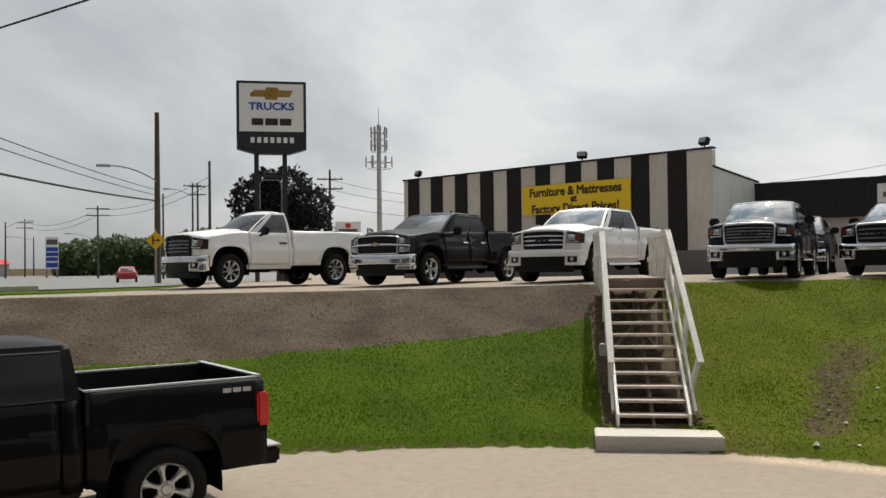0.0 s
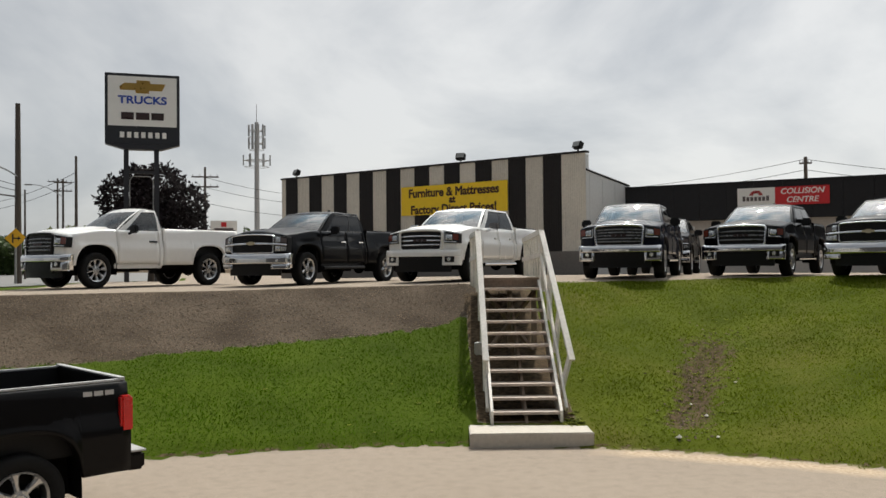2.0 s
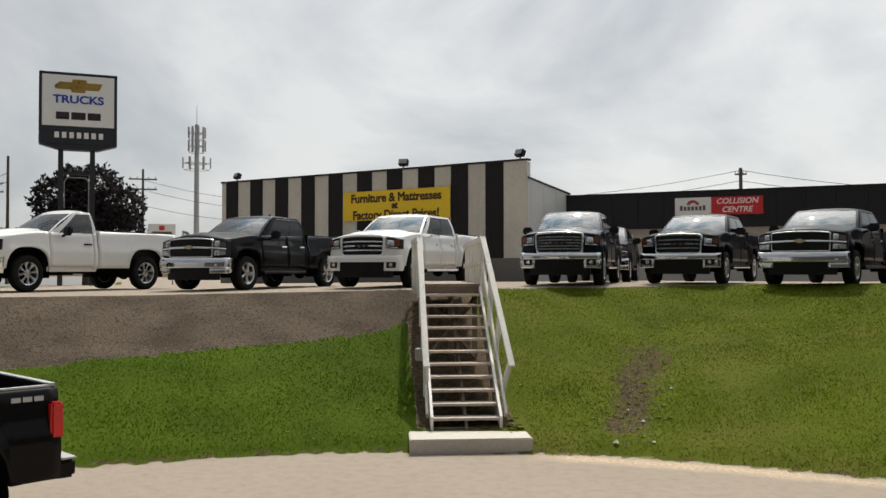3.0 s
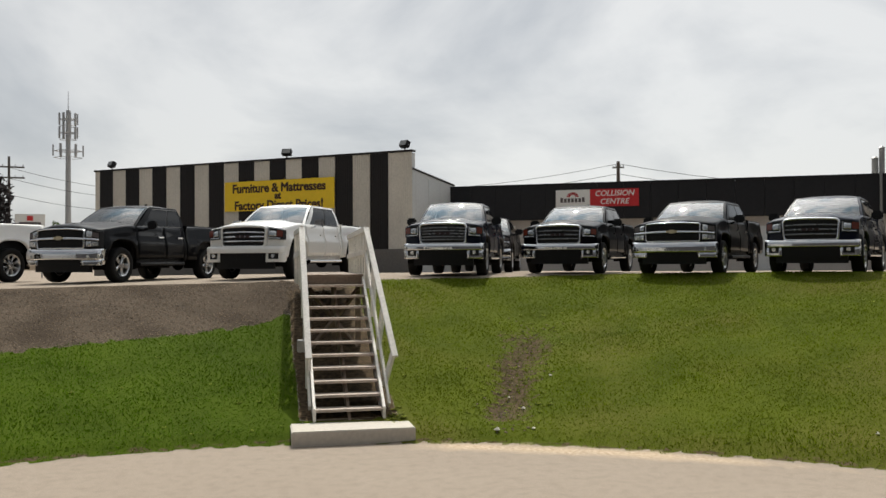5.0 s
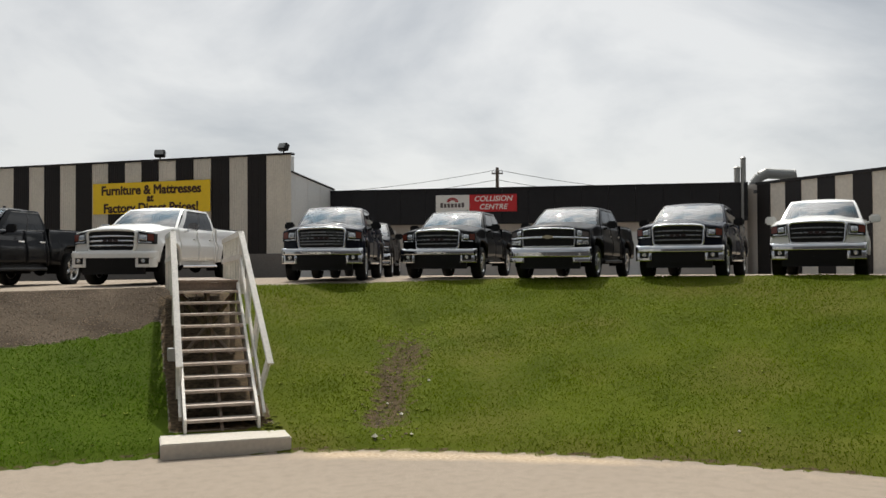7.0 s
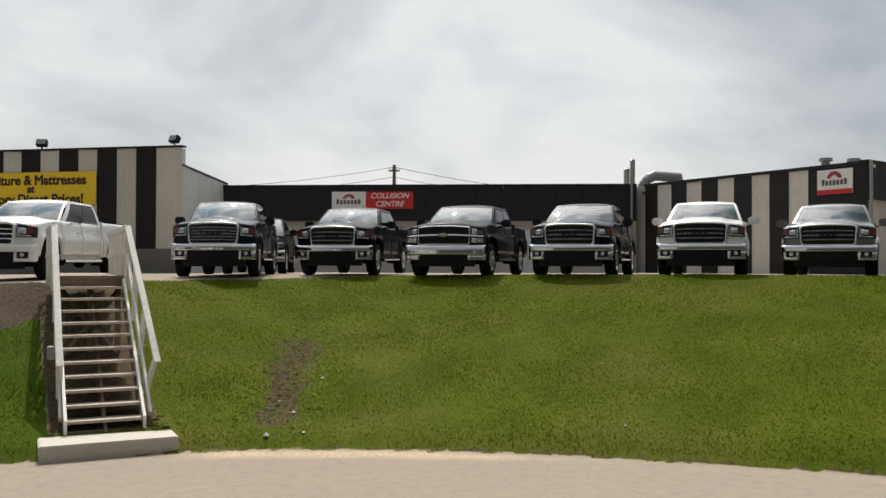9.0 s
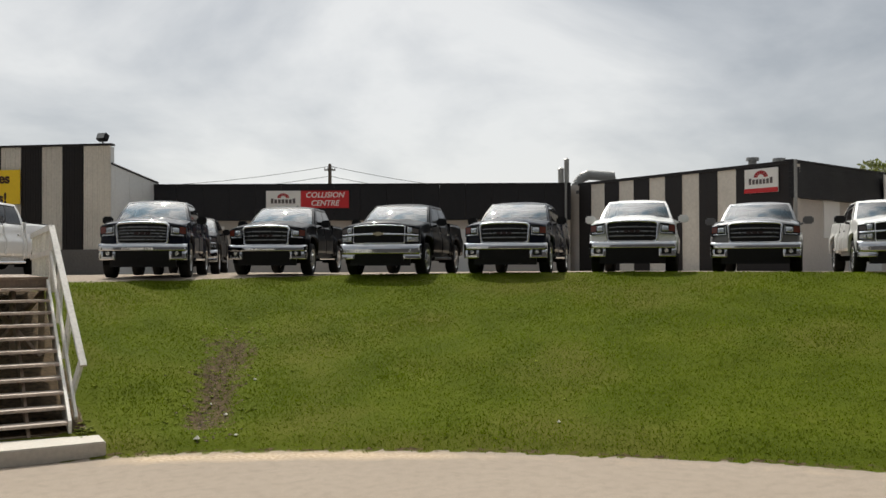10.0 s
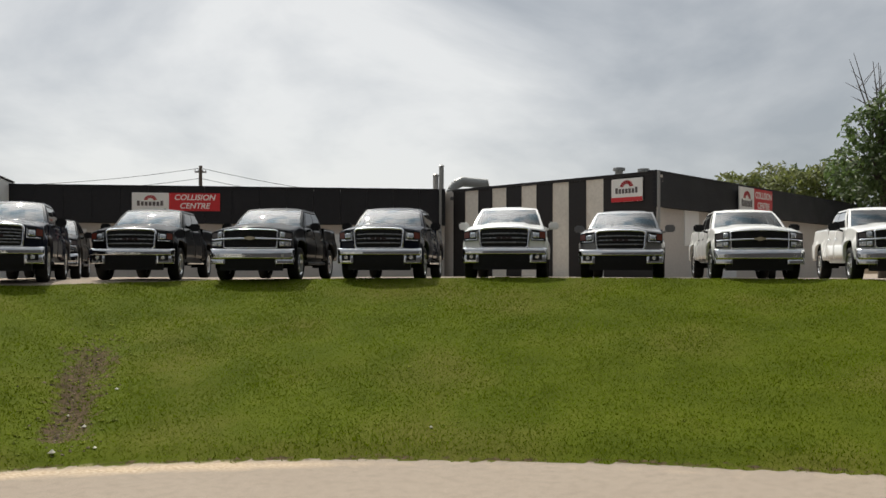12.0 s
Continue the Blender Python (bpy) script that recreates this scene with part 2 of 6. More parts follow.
def holder(name, m, label, category, group="", kind=""):
    ob = new(name)
    ob.matrix_basis = m
    return tagged(ob, label, category, group, kind)


def box(bm, x0, x1, y0, y1, z0, z1, bevel=0.0, m=None):
    v = [bm.verts.new(p) for p in ((x0, y0, z0), (x1, y0, z0), (x1, y1, z0), (x0, y1, z0), (x0, y0, z1), (x1, y0, z1), (x1, y1, z1), (x0, y1, z1))]
    fs = [bm.faces.new([v[i] for i in q]) for q in ((3, 2, 1, 0), (4, 5, 6, 7), (0, 1, 5, 4), (1, 2, 6, 5), (2, 3, 7, 6), (3, 0, 4, 7))]
    if bevel:
        bmesh.ops.bevel(bm, geom=list({e for f in fs for e in f.edges}), offset=bevel, segments=2, affect="EDGES")
    if m is not None:
        bmesh.ops.transform(bm, matrix=m, verts=bm.verts[:] if bevel else v)
    return bm


def boxm(*a, **k):
    return box(bmesh.new(), *a, **k)


def rod(bm, a, b, r0, r1=None, n=8, caps=True):
    a, b = Vector(a), Vector(b)
    r1 = r0 if r1 is None else r1
    q = (b - a).to_track_quat("Z", "Y")
    rings = []
    for p, r in ((a, r0), (b, r1)):
        rings.append([bm.verts.new(p + q @ Vector((r * math.cos(2 * math.pi * i / n), r * math.sin(2 * math.pi * i / n), 0))) for i in range(n)])
    for i in range(n):
        bm.faces.new((rings[0][i], rings[0][(i + 1) % n], rings[1][(i + 1) % n], rings[1][i]))
    if caps:
        bm.faces.new(rings[0][::-1])
        bm.faces.new(rings[1])
    return bm


def lathe(bm, prof, n=24, axis="z"):
    """Turns a profile of (radius, height) round an axis."""
    rings = []
    for r, h in prof:
        ring = []
        for i in range(n):
            a = 2 * math.pi * i / n
            c, s = r * math.cos(a), r * math.sin(a)
            ring.append(bm.verts.new((c, s, h) if axis == "z" else (c, h, s)))
        rings.append(ring)
    for k in range(len(rings) - 1):
        for i in range(n):
            bm.faces.new((rings[k][i], rings[k][(i + 1) % n], rings[k + 1][(i + 1) % n], rings[k + 1][i]))
    return bm


def sheet(bm, pts):
    """A grid of rows of points; cells given by None points are left out."""
    vs = [[bm.verts.new(p) for p in row] for row in pts]
    for i in range(len(vs) - 1):
        for j in range(len(vs[0]) - 1):
            bm.faces.new((vs[i][j], vs[i + 1][j], vs[i + 1][j + 1], vs[i][j + 1]))
    return vs


def text_part(name, body, size, material, parent, m, extrude=0.01, bold=0.0, squeeze=1.0, swell=0.0, slant=0.0):
    cu = bpy.data.curves.new(name, "FONT")
    cu.shear = slant
    cu.body, cu.size, cu.extrude, cu.offset, cu.bevel_depth = body, size, extrude, bold, swell
    cu.align_x, cu.align_y = "CENTER", "CENTER"
    ob = bpy.data.objects.new(name, cu)
    scene.collection.objects.link(ob)
    dg = bpy.context.evaluated_depsgraph_get()
    me = bpy.data.meshes.new_from_object(ob.evaluated_get(dg))
    bpy.data.objects.remove(ob)
    me.materials.clear()
    me.materials.append(material)
    t = new(name, me)
    t.parent = parent
    t.matrix_basis = m @ Matrix.Diagonal((squeeze, 1, 1, 1))
    return t


def polar(az, d, z=0.0):
    a = radians(az)
    return Vector((d * math.sin(a), d * math.cos(a), z))


def smooth(a, b, x):
    t = min(1.0, max(0.0, (x - a) / (b - a)))
    return t * t * (3 - 2 * t)


def lerp_table(tab, x):
    return float(np.interp(x, [p[0] for p in tab], [p[1] for p in tab]))


# ---- the ground ----
FOOT = [(-60, 12.4), (-20, 12.3), (0, 12.4), (12, 12.28), (25, 11.95), (41, 11.72), (55, 11.86), (64, 12.2), (90, 13.5)]
CREST = [(-60, 20.0), (-20, 20.3), (-1, 20.3), (2, 19.5), (6, 19.5), (9, 20.7), (12, 21.8), (16, 22.1), (21, 22.6), (26, 22.0), (31, 21.7), (36, 21.3), (45, 21.0), (51, 21.2), (55, 21.8), (70, 22.0)]
SIGHT = [(-60, 19.6), (0, 19.4), (20, 19.6), (70, 20.2)]
TOPZ = [(-34, 1.95), (-14, 1.97), (2, 2.05), (14, 2.10), (25, 2.185), (42, 2.23), (63, 2.225)]
LOTFALL = [(20, 0.0), (26, 0.0), (41, -0.14), (47, -0.28), (87, -0.85), (200, -0.9), (4000, -0.9)]


def ground_z(az, r):
    foot, crest, top = lerp_table(FOOT, az), lerp_table(CREST, az), lerp_table(TOPZ, az)
    fade = smooth(-95, -60, az) * (1 - smooth(85, 120, az))
    if r <= foot:
        return 0.0
    brow = 2.5 - (2.5 - top) * crest / lerp_table(SIGHT, az)
    if r < crest:
        u = (r - foot) / (crest - foot)
        z = brow * (0.90 * u + 0.10 * (u * u * (3 - 2 * u)))
        z += 0.06 * smooth(0, 0.05, u)* (1 - u)
        gully = math.exp(-((az - 15.6 - 0.35 * (r - 14.0)) / 1.6) ** 2) * smooth(0.02, 0.2, u) * (1 - smooth(0.55, 0.85, u))
        z -= 0.16 * gully
        z += 0.035 * noise.noise((az * 0.35, r * 0.9, 0)) * smooth(0, 0.1, u)
        return z * fade
    lot = top + lerp_table(LOTFALL, r) - 0.08 * smooth(16, 26, az)
    return (brow + (lot - brow) * smooth(crest, crest + 0.9, r)) * fade


def ground_mat():
    """Turf, bare earth, gravel and pale paving, blended by the masks kept with the sheet."""
    m = bpy.data.materials.new("ground_surface")
    m.use_nodes = True
    nt = m.node_tree
    N, L = nt.nodes, nt.links
    b = N["Principled BSDF"]
    b.inputs["Roughness"].default_value = 0.92
    b.inputs["Specular IOR Level"].default_value = 0.04
    tc = N.new("ShaderNodeTexCoord")

    def nz(scale, detail=5):
        n = N.new("ShaderNodeTexNoise")
        n.inputs["Scale"].default_value, n.inputs["Detail"].default_value = scale, detail
        L.new(tc.outputs["Object"], n.inputs["Vector"])
        return n.outputs["Fac"]

    def ramp(fac, stops):
        r = N.new("ShaderNodeValToRGB")
        r.color_ramp.elements[0].position, r.color_ramp.elements[0].color = stops[0][0], (*stops[0][1], 1)
        r.color_ramp.elements[1].position, r.color_ramp.elements[1].color = stops[-1][0], (*stops[-1][1], 1)
        for p, c in stops[1:-1]:
            r.color_ramp.elements.new(p).color = (*c, 1)
        L.new(fac, r.inputs["Fac"])
        return r.outputs["Color"]

    def mixed(fac, a, c):
        x = N.new("ShaderNodeMix")
        x.data_type = "RGBA"
        L.new(fac, x.inputs["Factor"])
        L.new(a, x.inputs[6])
        L.new(c, x.inputs[7])
        return x.outputs[2]

    def mask(name, lo=0.42, hi=0.58, amount=0.35, scale=9.0):
        at = N.new("ShaderNodeAttribute")
        at.attribute_name = name
        n = nz(scale, 6)
        mm = N.new("ShaderNodeMath")
        mm.operation = "MULTIPLY_ADD"
        L.new(n, mm.inputs[0])
        mm.inputs[1].default_value = amount
        L.new(at.outputs["Fac"], mm.inputs[2])
        mr = N.new("ShaderNodeMapRange")
        mr.inputs["From Min"].default_value, mr.inputs["From Max"].default_value = lo + amount * 0.5, hi + amount * 0.5
        L.new(mm.outputs[0], mr.inputs["Value"])
        return mr.outputs["Result"]

    grass = mixed(nz(26, 6), ramp(nz(0.9), [(0.3, (0.045, 0.064, 0.004)), (0.7, (0.101, 0.125, 0.008))]), ramp(nz(60), [(0.3, (0.040, 0.058, 0.004)), (0.7, (0.112, 0.132, 0.011))]))
    grass = mixed(ramp(nz(0.45, 6), [(0.50, (0, 0, 0)), (0.72, (0.75, 0.75, 0.75))]), grass, ramp(nz(35), [(0.3, (0.07, 0.068, 0.012)), (0.7, (0.15, 0.135, 0.035))]))
    lush = mixed(nz(26, 6), ramp(nz(0.9), [(0.3, (0.026, 0.052, 0.002)), (0.7, (0.064, 0.105, 0.004))]), ramp(nz(60), [(0.3, (0.036, 0.058, 0.004)), (0.7, (0.092, 0.124, 0.009))]))
    grass = mixed(mask("lush", 0.3, 0.7, 0.5, 2.0), grass, lush)
    earth = ramp(nz(14, 7), [(0.3, (0.030, 0.021, 0.012)), (0.7, (0.125, 0.088, 0.052))])
    gravel = mixed(ramp(nz(0.9, 5), [(0.38, (0, 0, 0)), (0.62, (1, 1, 1))]), ramp(nz(38, 8), [(0.3, (0.018, 0.013, 0.009)), (0.7, (0.090, 0.067, 0.047))]), ramp(nz(30, 8), [(0.3, (0.045, 0.034, 0.025)), (0.7, (0.150, 0.116, 0.085))]))
    paving = mixed(nz(0.55, 7), ramp(nz(120, 6), [(0.35, (0.21, 0.170, 0.134)), (0.65, (0.385, 0.325, 0.268))]), ramp(nz(75, 6), [(0.35, (0.255, 0.210, 0.168)), (0.65, (0.415, 0.352, 0.29))]))
    paving = mixed(ramp(nz(6.5, 9), [(0.46, (0, 0, 0)), (0.70, (0.36, 0.36, 0.36))]), paving, ramp(nz(90, 5), [(0.35, (0.15, 0.125, 0.10)), (0.65, (0.27, 0.232, 0.19))]))
    sand = ramp(nz(20, 7), [(0.3, (0.36, 0.27, 0.18)), (0.7, (0.58, 0.47, 0.35))])
    col = mixed(mask("turf"), paving, grass)
    col = mixed(mask("gravel", amount=0.5, scale=5), col, gravel)
    col = mixed(mask("dirt_shade", amount=0.9, scale=7), col, earth)
    col = mixed(mask("sand", 0.25, 0.95, amount=0.9, scale=3.0), col, sand)
    L.new(col, b.inputs["Base Color"])
    bp = N.new("ShaderNodeBump")
    L.new(nz(70, 6), bp.inputs["Height"])
    bp.inputs["Strength"].default_value, bp.inputs["Distance"].default_value = 0.5, 0.02
    L.new(bp.outputs["Normal"], b.inputs["Normal"])
    return m


GRAVELFOOT = [(-60, 15.6), (-30, 16.0), (-20, 16.0), (-13, 16.5), (-6, 16.8), (1.2, 17.4), (3.0, 17.9), (6, 19.4), (8, 20.9)]


VERGE = [(-60, 21.0), (-36, 21.6), (-29, 22.4), (-26, 23.6), (-24, 26.0), (-22.5, 31.0), (-15, 90.0)]


def masks(az, r):
    foot, crest = lerp_table(FOOT, az), lerp_table(CREST, az)
    rough = 0.10 * noise.noise((az * 1.1, r * 0.6, 3.0)) + 0.07 * noise.noise((az * 4.0, r * 2.0, 9.0))
    turf = smooth(foot - 0.05, foot + 0.07, r + rough) * (1 - smooth(crest - 0.1, crest + 0.25, r + rough - 2.0 * smooth(19, 25, az)))
    if not -60 < az < 80:
        turf = 0.0
    gf = lerp_table(GRAVELFOOT, az)
    gravel = smooth(gf - 0.15, gf + 0.15, r + rough * 2) * (1 - smooth(crest - 0.2, crest + 0.5, r + rough)) if -60 < az < 8 else 0.0
    turf *= 1 - gravel
    gully = math.exp(-((az - 15.6 - 0.35 * (r - 14.0) - 0.9 * noise.noise((r * 1.3, az * 0.4, 5.0))) / 2.2) ** 2) * smooth(12.6, 13.2, r) * (1 - smooth(16.6, 19.8, r))
    edge = math.exp(-((r - foot - 0.08) / 0.10) ** 2) * 0.55 if -60 < az < 80 else 0
    dirt_shade = max(0.64 * gully, edge * (1 - gravel))
    vr = lerp_table(VERGE, az)
    if r > 150:
        dirt_shade = 1.0
    if az < -15:
        turf = max(turf, smooth(vr - 0.3, vr, r + rough) * (1 - smooth(vr + 3.4, vr + 3.8, r)))
    sandy = math.exp(-((r - foot + 0.22) / 0.28) ** 2) * (0.3 + 0.7 * smooth(8, 13, az) * (1 - smooth(24, 36, az))) if 7 < az < 70 and r < foot + 0.05 else 0
    x, y = r * math.sin(radians(az)), r * math.cos(radians(az))
    # bare earth under the stairs, its dark colour also standing for their shade
    if 0.45 < x < 2.0 and 12.9 < y < 18.9:
        dirt_shade = max(dirt_shade, smooth(0.45, 0.6, x) * (1 - smooth(1.85, 2.0, x)))
        turf *= 1 - dirt_shade
    return turf, gravel, dirt_shade, sandy, 1 - smooth(2.0, 7.0, az)


def build_ground():
    azs = [-180 + i * 4 for i in range(30)] + [-60 + i * 0.4 for i in range(350)] + [80 + i * 4 for i in range(26)]
    rs = [0.02, 2, 4, 6, 8, 9, 10] + [10.5 + 0.1 * i for i in range(110)] + [21.8, 22.1, 22.4, 22.8, 23.2, 23.6, 24.0, 24.5, 25, 25.5, 26, 26.5, 27.5, 28.5, 29.5, 31, 33, 35, 37, 39, 41, 44, 47, 50, 53, 56, 60, 65, 87, 120, 200, 400, 900, 2000, 4200]
    nr = len(rs)
    verts, ms = [], []
    for a in azs:
        for r in rs:
            p = polar(a, r, ground_z(a, r))
            verts.append(p)
            ms.append(masks(a, r))
    faces = []
    for i in range(len(azs)):
        k = (i + 1) % len(azs)
        for j in range(nr - 1):
            faces.append((i * nr + j, i * nr + j + 1, k * nr + j + 1, k * nr + j))
    me = bpy.data.meshes.new("ground")
    me.from_pydata(verts, [], faces)
    for n, key in enumerate(("turf", "gravel", "dirt_shade", "sand", "lush")):
        at = me.attributes.new(key, "FLOAT", "POINT")
        at.data.foreach_set("value", [q[n] for q in ms])
    me.polygons.foreach_set("use_smooth", [True] * len(me.polygons))
    me.materials.append(ground_mat())
    tagged(new("ground", me), "pale paved lots with a grassy and gravelly bank between", "ground", kind="structure")


build_ground()


# ---- pickup trucks ----
WHEEL_R = 0.405


def wheel_meshes():
    bm = bmesh.new()
    lathe(bm, [(0.255, -0.10), (0.30, -0.128), (0.355, -0.135), (0.392, -0.118), (0.405, -0.085), (0.405, 0.085), (0.392, 0.118), (0.355, 0.135), (0.30, 0.128), (0.255, 0.10), (0.235, 0.0), (0.255, -0.10)], 36, "y")
    tyre = bpy.data.meshes.new("tyre")
    for f in bm.faces:
        f.smooth = True
    bm.to_mesh(tyre)
    bm.free()
    tyre.materials.append(TYRE)
    rims = []
    for spokes, wide in ((5, 0.075), (6, 0.06), (8, 0.05)):
        bm = bmesh.new()
        lathe(bm, [(0.235, 0.10), (0.257, 0.118), (0.262, 0.10), (0.245, -0.08), (0.22, -0.09), (0.232, 0.06), (0.235, 0.10)], 36, "y")
        lathe(bm, [(0.001, 0.105), (0.045, 0.103), (0.055, 0.09), (0.085, 0.085), (0.09, 0.03), (0.001, 0.03)], 18, "y")
        for i in range(spokes):
            a = 2 * math.pi * i / spokes
            v = []
            for (r, h, w) in ((0.05, 0.088, wide * 0.85), (0.14, 0.082, wide * 0.9), (0.20, 0.092, wide * 1.35), (0.248, 0.104, wide * 2.3)):
                for q in (-1, -0.45, 0.45, 1):
                    lift = -0.022 if abs(q) == 1 else 0.0
                    v.append(bm.verts.new((r * math.cos(a) - q * w * 0.5 * math.sin(a), h + lift, r * math.sin(a) + q * w * 0.5 * math.cos(a))))
            for k in range(3):
                for j in range(3):
                    bm.faces.new([v[4 * k + j], v[4 * k + j + 1], v[4 * k + j + 5], v[4 * k + j + 4]])
                for j in (0, 3):
                    p, q = v[4 * k + j], v[4 * k + j + 4]
                    bm.faces.new([p, q, bm.verts.new(q.co - Vector((0, 0.05, 0))), bm.verts.new(p.co - Vector((0, 0.05, 0)))])
        for i in range(6):
            a = 2 * math.pi * (i + 0.5) / 6
            rod(bm, (0.068 * math.cos(a), 0.08, 0.068 * math.sin(a)), (0.068 * math.cos(a), 0.108, 0.068 * math.sin(a)), 0.011, n=6)
        me = bpy.data.meshes.new("rim")
        bm.to_mesh(me)
        bm.free()
        me.materials.append(ALLOY)
        rims.append(me)
    bm = bmesh.new()
    lathe(bm, [(0.001, -0.02), (0.235, -0.02), (0.235, -0.05), (0.001, -0.05)], 24, "y")
    hub = bpy.data.meshes.new("brake_disc")
    bm.to_mesh(hub)
    bm.free()
    hub.materials.append(UNDER)
    return tyre, rims, hub


TYRE_ME, RIM_ME, HUB_ME = wheel_meshes()


def flank(z, x=0.0):
    """Half the body's width at a height."""
    y = 1.0 - 0.20 * (z - 0.82) ** 2 - 0.035 * smooth(0.98, 1.02, z)
    y -= 0.15 * smooth(0.35, 1.0, x) ** 1.5
    return y


ARCH = 0.555


def arch(x, c, r=ARCH, zc=0.43, n=2.8):
    d = abs(x - c)
    return zc + (r ** n - d ** n) ** (1 / n) if d < r else 0.0


def side_cols(x0, x1, centres, step=0.09):
    xs = {round(x0, 4), round(x1, 4)}
    k = int((x1 - x0) / step)
    xs |= {round(x0 + (x1 - x0) * i / max(1, k), 4) for i in range(k + 1)}
    for c in centres:
        for q in (-0.4999, -0.49, -0.46, -0.4, -0.3, -0.2, -0.1, 0, 0.1, 0.2, 0.3, 0.4, 0.46, 0.49, 0.4999):
            if x0 < c + q * 2 * ARCH < x1:
                xs.add(round(c + q * 2 * ARCH, 4))
    return sorted(xs)


def side_skin(bm, x0, x1, side, top, centres=(), sill=0.50, depth=0.05):
    """An outer body panel with its turned-in edges; top is a function of x."""
    rows = []
    for x in side_cols(x0, x1, centres):
        lo = sill
        lip = 0.0
        for c in centres:
            lo = max(lo, arch(x, c))
            lip = max(lip, math.exp(-((abs(x - c) - 0.50) / 0.16) ** 2))
        hi = top(x)
        col = []
        for k in range(9):
            z = lo + (hi - lo) * k / 8
            bulge = 0.025 * lip * math.exp(-((z - lo) / 0.12) ** 2)
            col.append((x, side * (flank(z, x) + bulge), z))
        col.insert(0, (x, side * (flank(lo, x) - depth), lo - 0.004))
        col.append((x, side * (flank(hi, x) - 0.05), hi + 0.012))
        rows.append(col)
    first = [(p[0], p[1] - side * depth, p[2]) for p in rows[0]]
    last = [(p[0], p[1] - side * depth, p[2]) for p in rows[-1]]
    sheet(bm, [first] + rows + [last])
    return bm


def nose_x(y, z=0.9):
    return 0.95 - 0.17 * abs(y) ** 2.6 - 0.06 * max(0.0, z - 0.9)


def nose(bm, y0, y1, z0, z1, off=0.0, thick=0.04, n=8, crown=0.0):
    """A piece that follows the curve of the front, off metres proud of it."""
    ys = [y0 + (y1 - y0) * i / n for i in range(n + 1)]
    k = 8 if crown else 3
    zs = [z0 + (z1 - z0) * i / k for i in range(k + 1)]
    bow = lambda z: crown * (1 - max(0.0, 2 * (z - z0) / (z1 - z0) - 1) ** 2)
    drop = lambda y, z: z - 0.075 * (abs(y) / 0.95) ** 2.2 * max(0.0, z - 0.78) / 0.42
    front = [[(nose_x(y, z) + off + bow(z), y, drop(y, z)) for z in zs] for y in ys]
    ring = []
    for row in front:
        back = [(p[0] - thick, p[1], p[2]) for p in row]
        ring.append([back[0]] + row + [back[-1]])
    ends = [[(nose_x(y, z) + off - thick, y, drop(y, z)) for z in [zs[0]] + zs + [zs[-1]]] for y in (y0, y1)]
    sheet(bm, [ends[0]] + ring + [ends[1]])
    return bm


def surround(bm, w, z0, z1, e, r, off, foot=1.0, n=5):
    """A bulging rounded frame round an opening in the front; foot narrows its lower end."""
    drop = lambda y, z: z - 0.075 * (abs(y) / 0.95) ** 2.2 * max(0.0, z - 0.78) / 0.42
    loop = []
    for cy, cz, a0 in ((w - r, z1 - r, 0), (r - w, z1 - r, 90), (r - w, z0 + r, 180), (w - r, z0 + r, 270)):
        for k in range(n + 1):
            a = radians(a0 + 90 * k / n)
            loop.append((cy, cz, math.cos(a), math.sin(a)))
        if a0 in (0, 180):
            s = -1 if a0 == 0 else 1
            for k in range(1, 8):
                loop.append((cy + s * 2 * (w - r) * k / 8, cz, 0.0, 1.0 if a0 == 0 else -1.0))
    rows = []
    for cy, cz, c, q in loop + loop[:1]:
        row = []
        for d, dx in ((0.0, -0.05), (0.0, 0.0), (0.18 * e, 0.022), (0.6 * e, 0.03), (0.95 * e, 0.008), (e, -0.05)):
            y, z = cy + (r + d) * c, cz + (r + d) * q
            y *= foot + (1 - foot) * min(1.0, max(0.0, (z - z0) / (z1 - z0)))
            row.append((nose_x(y, z) + off + dx, y, drop(y, z)))
        rows.append(row)
    sheet(bm, rows)
    return bm


CABS = {"regular": (-1.90, -1.84, ((0.18, 0.92),)), "double": (-2.62, -2.56, ((0.13, 0.60), (0.64, 0.94))), "crew": (-2.88, -2.82, ((0.12, 0.53), (0.57, 0.94)))}


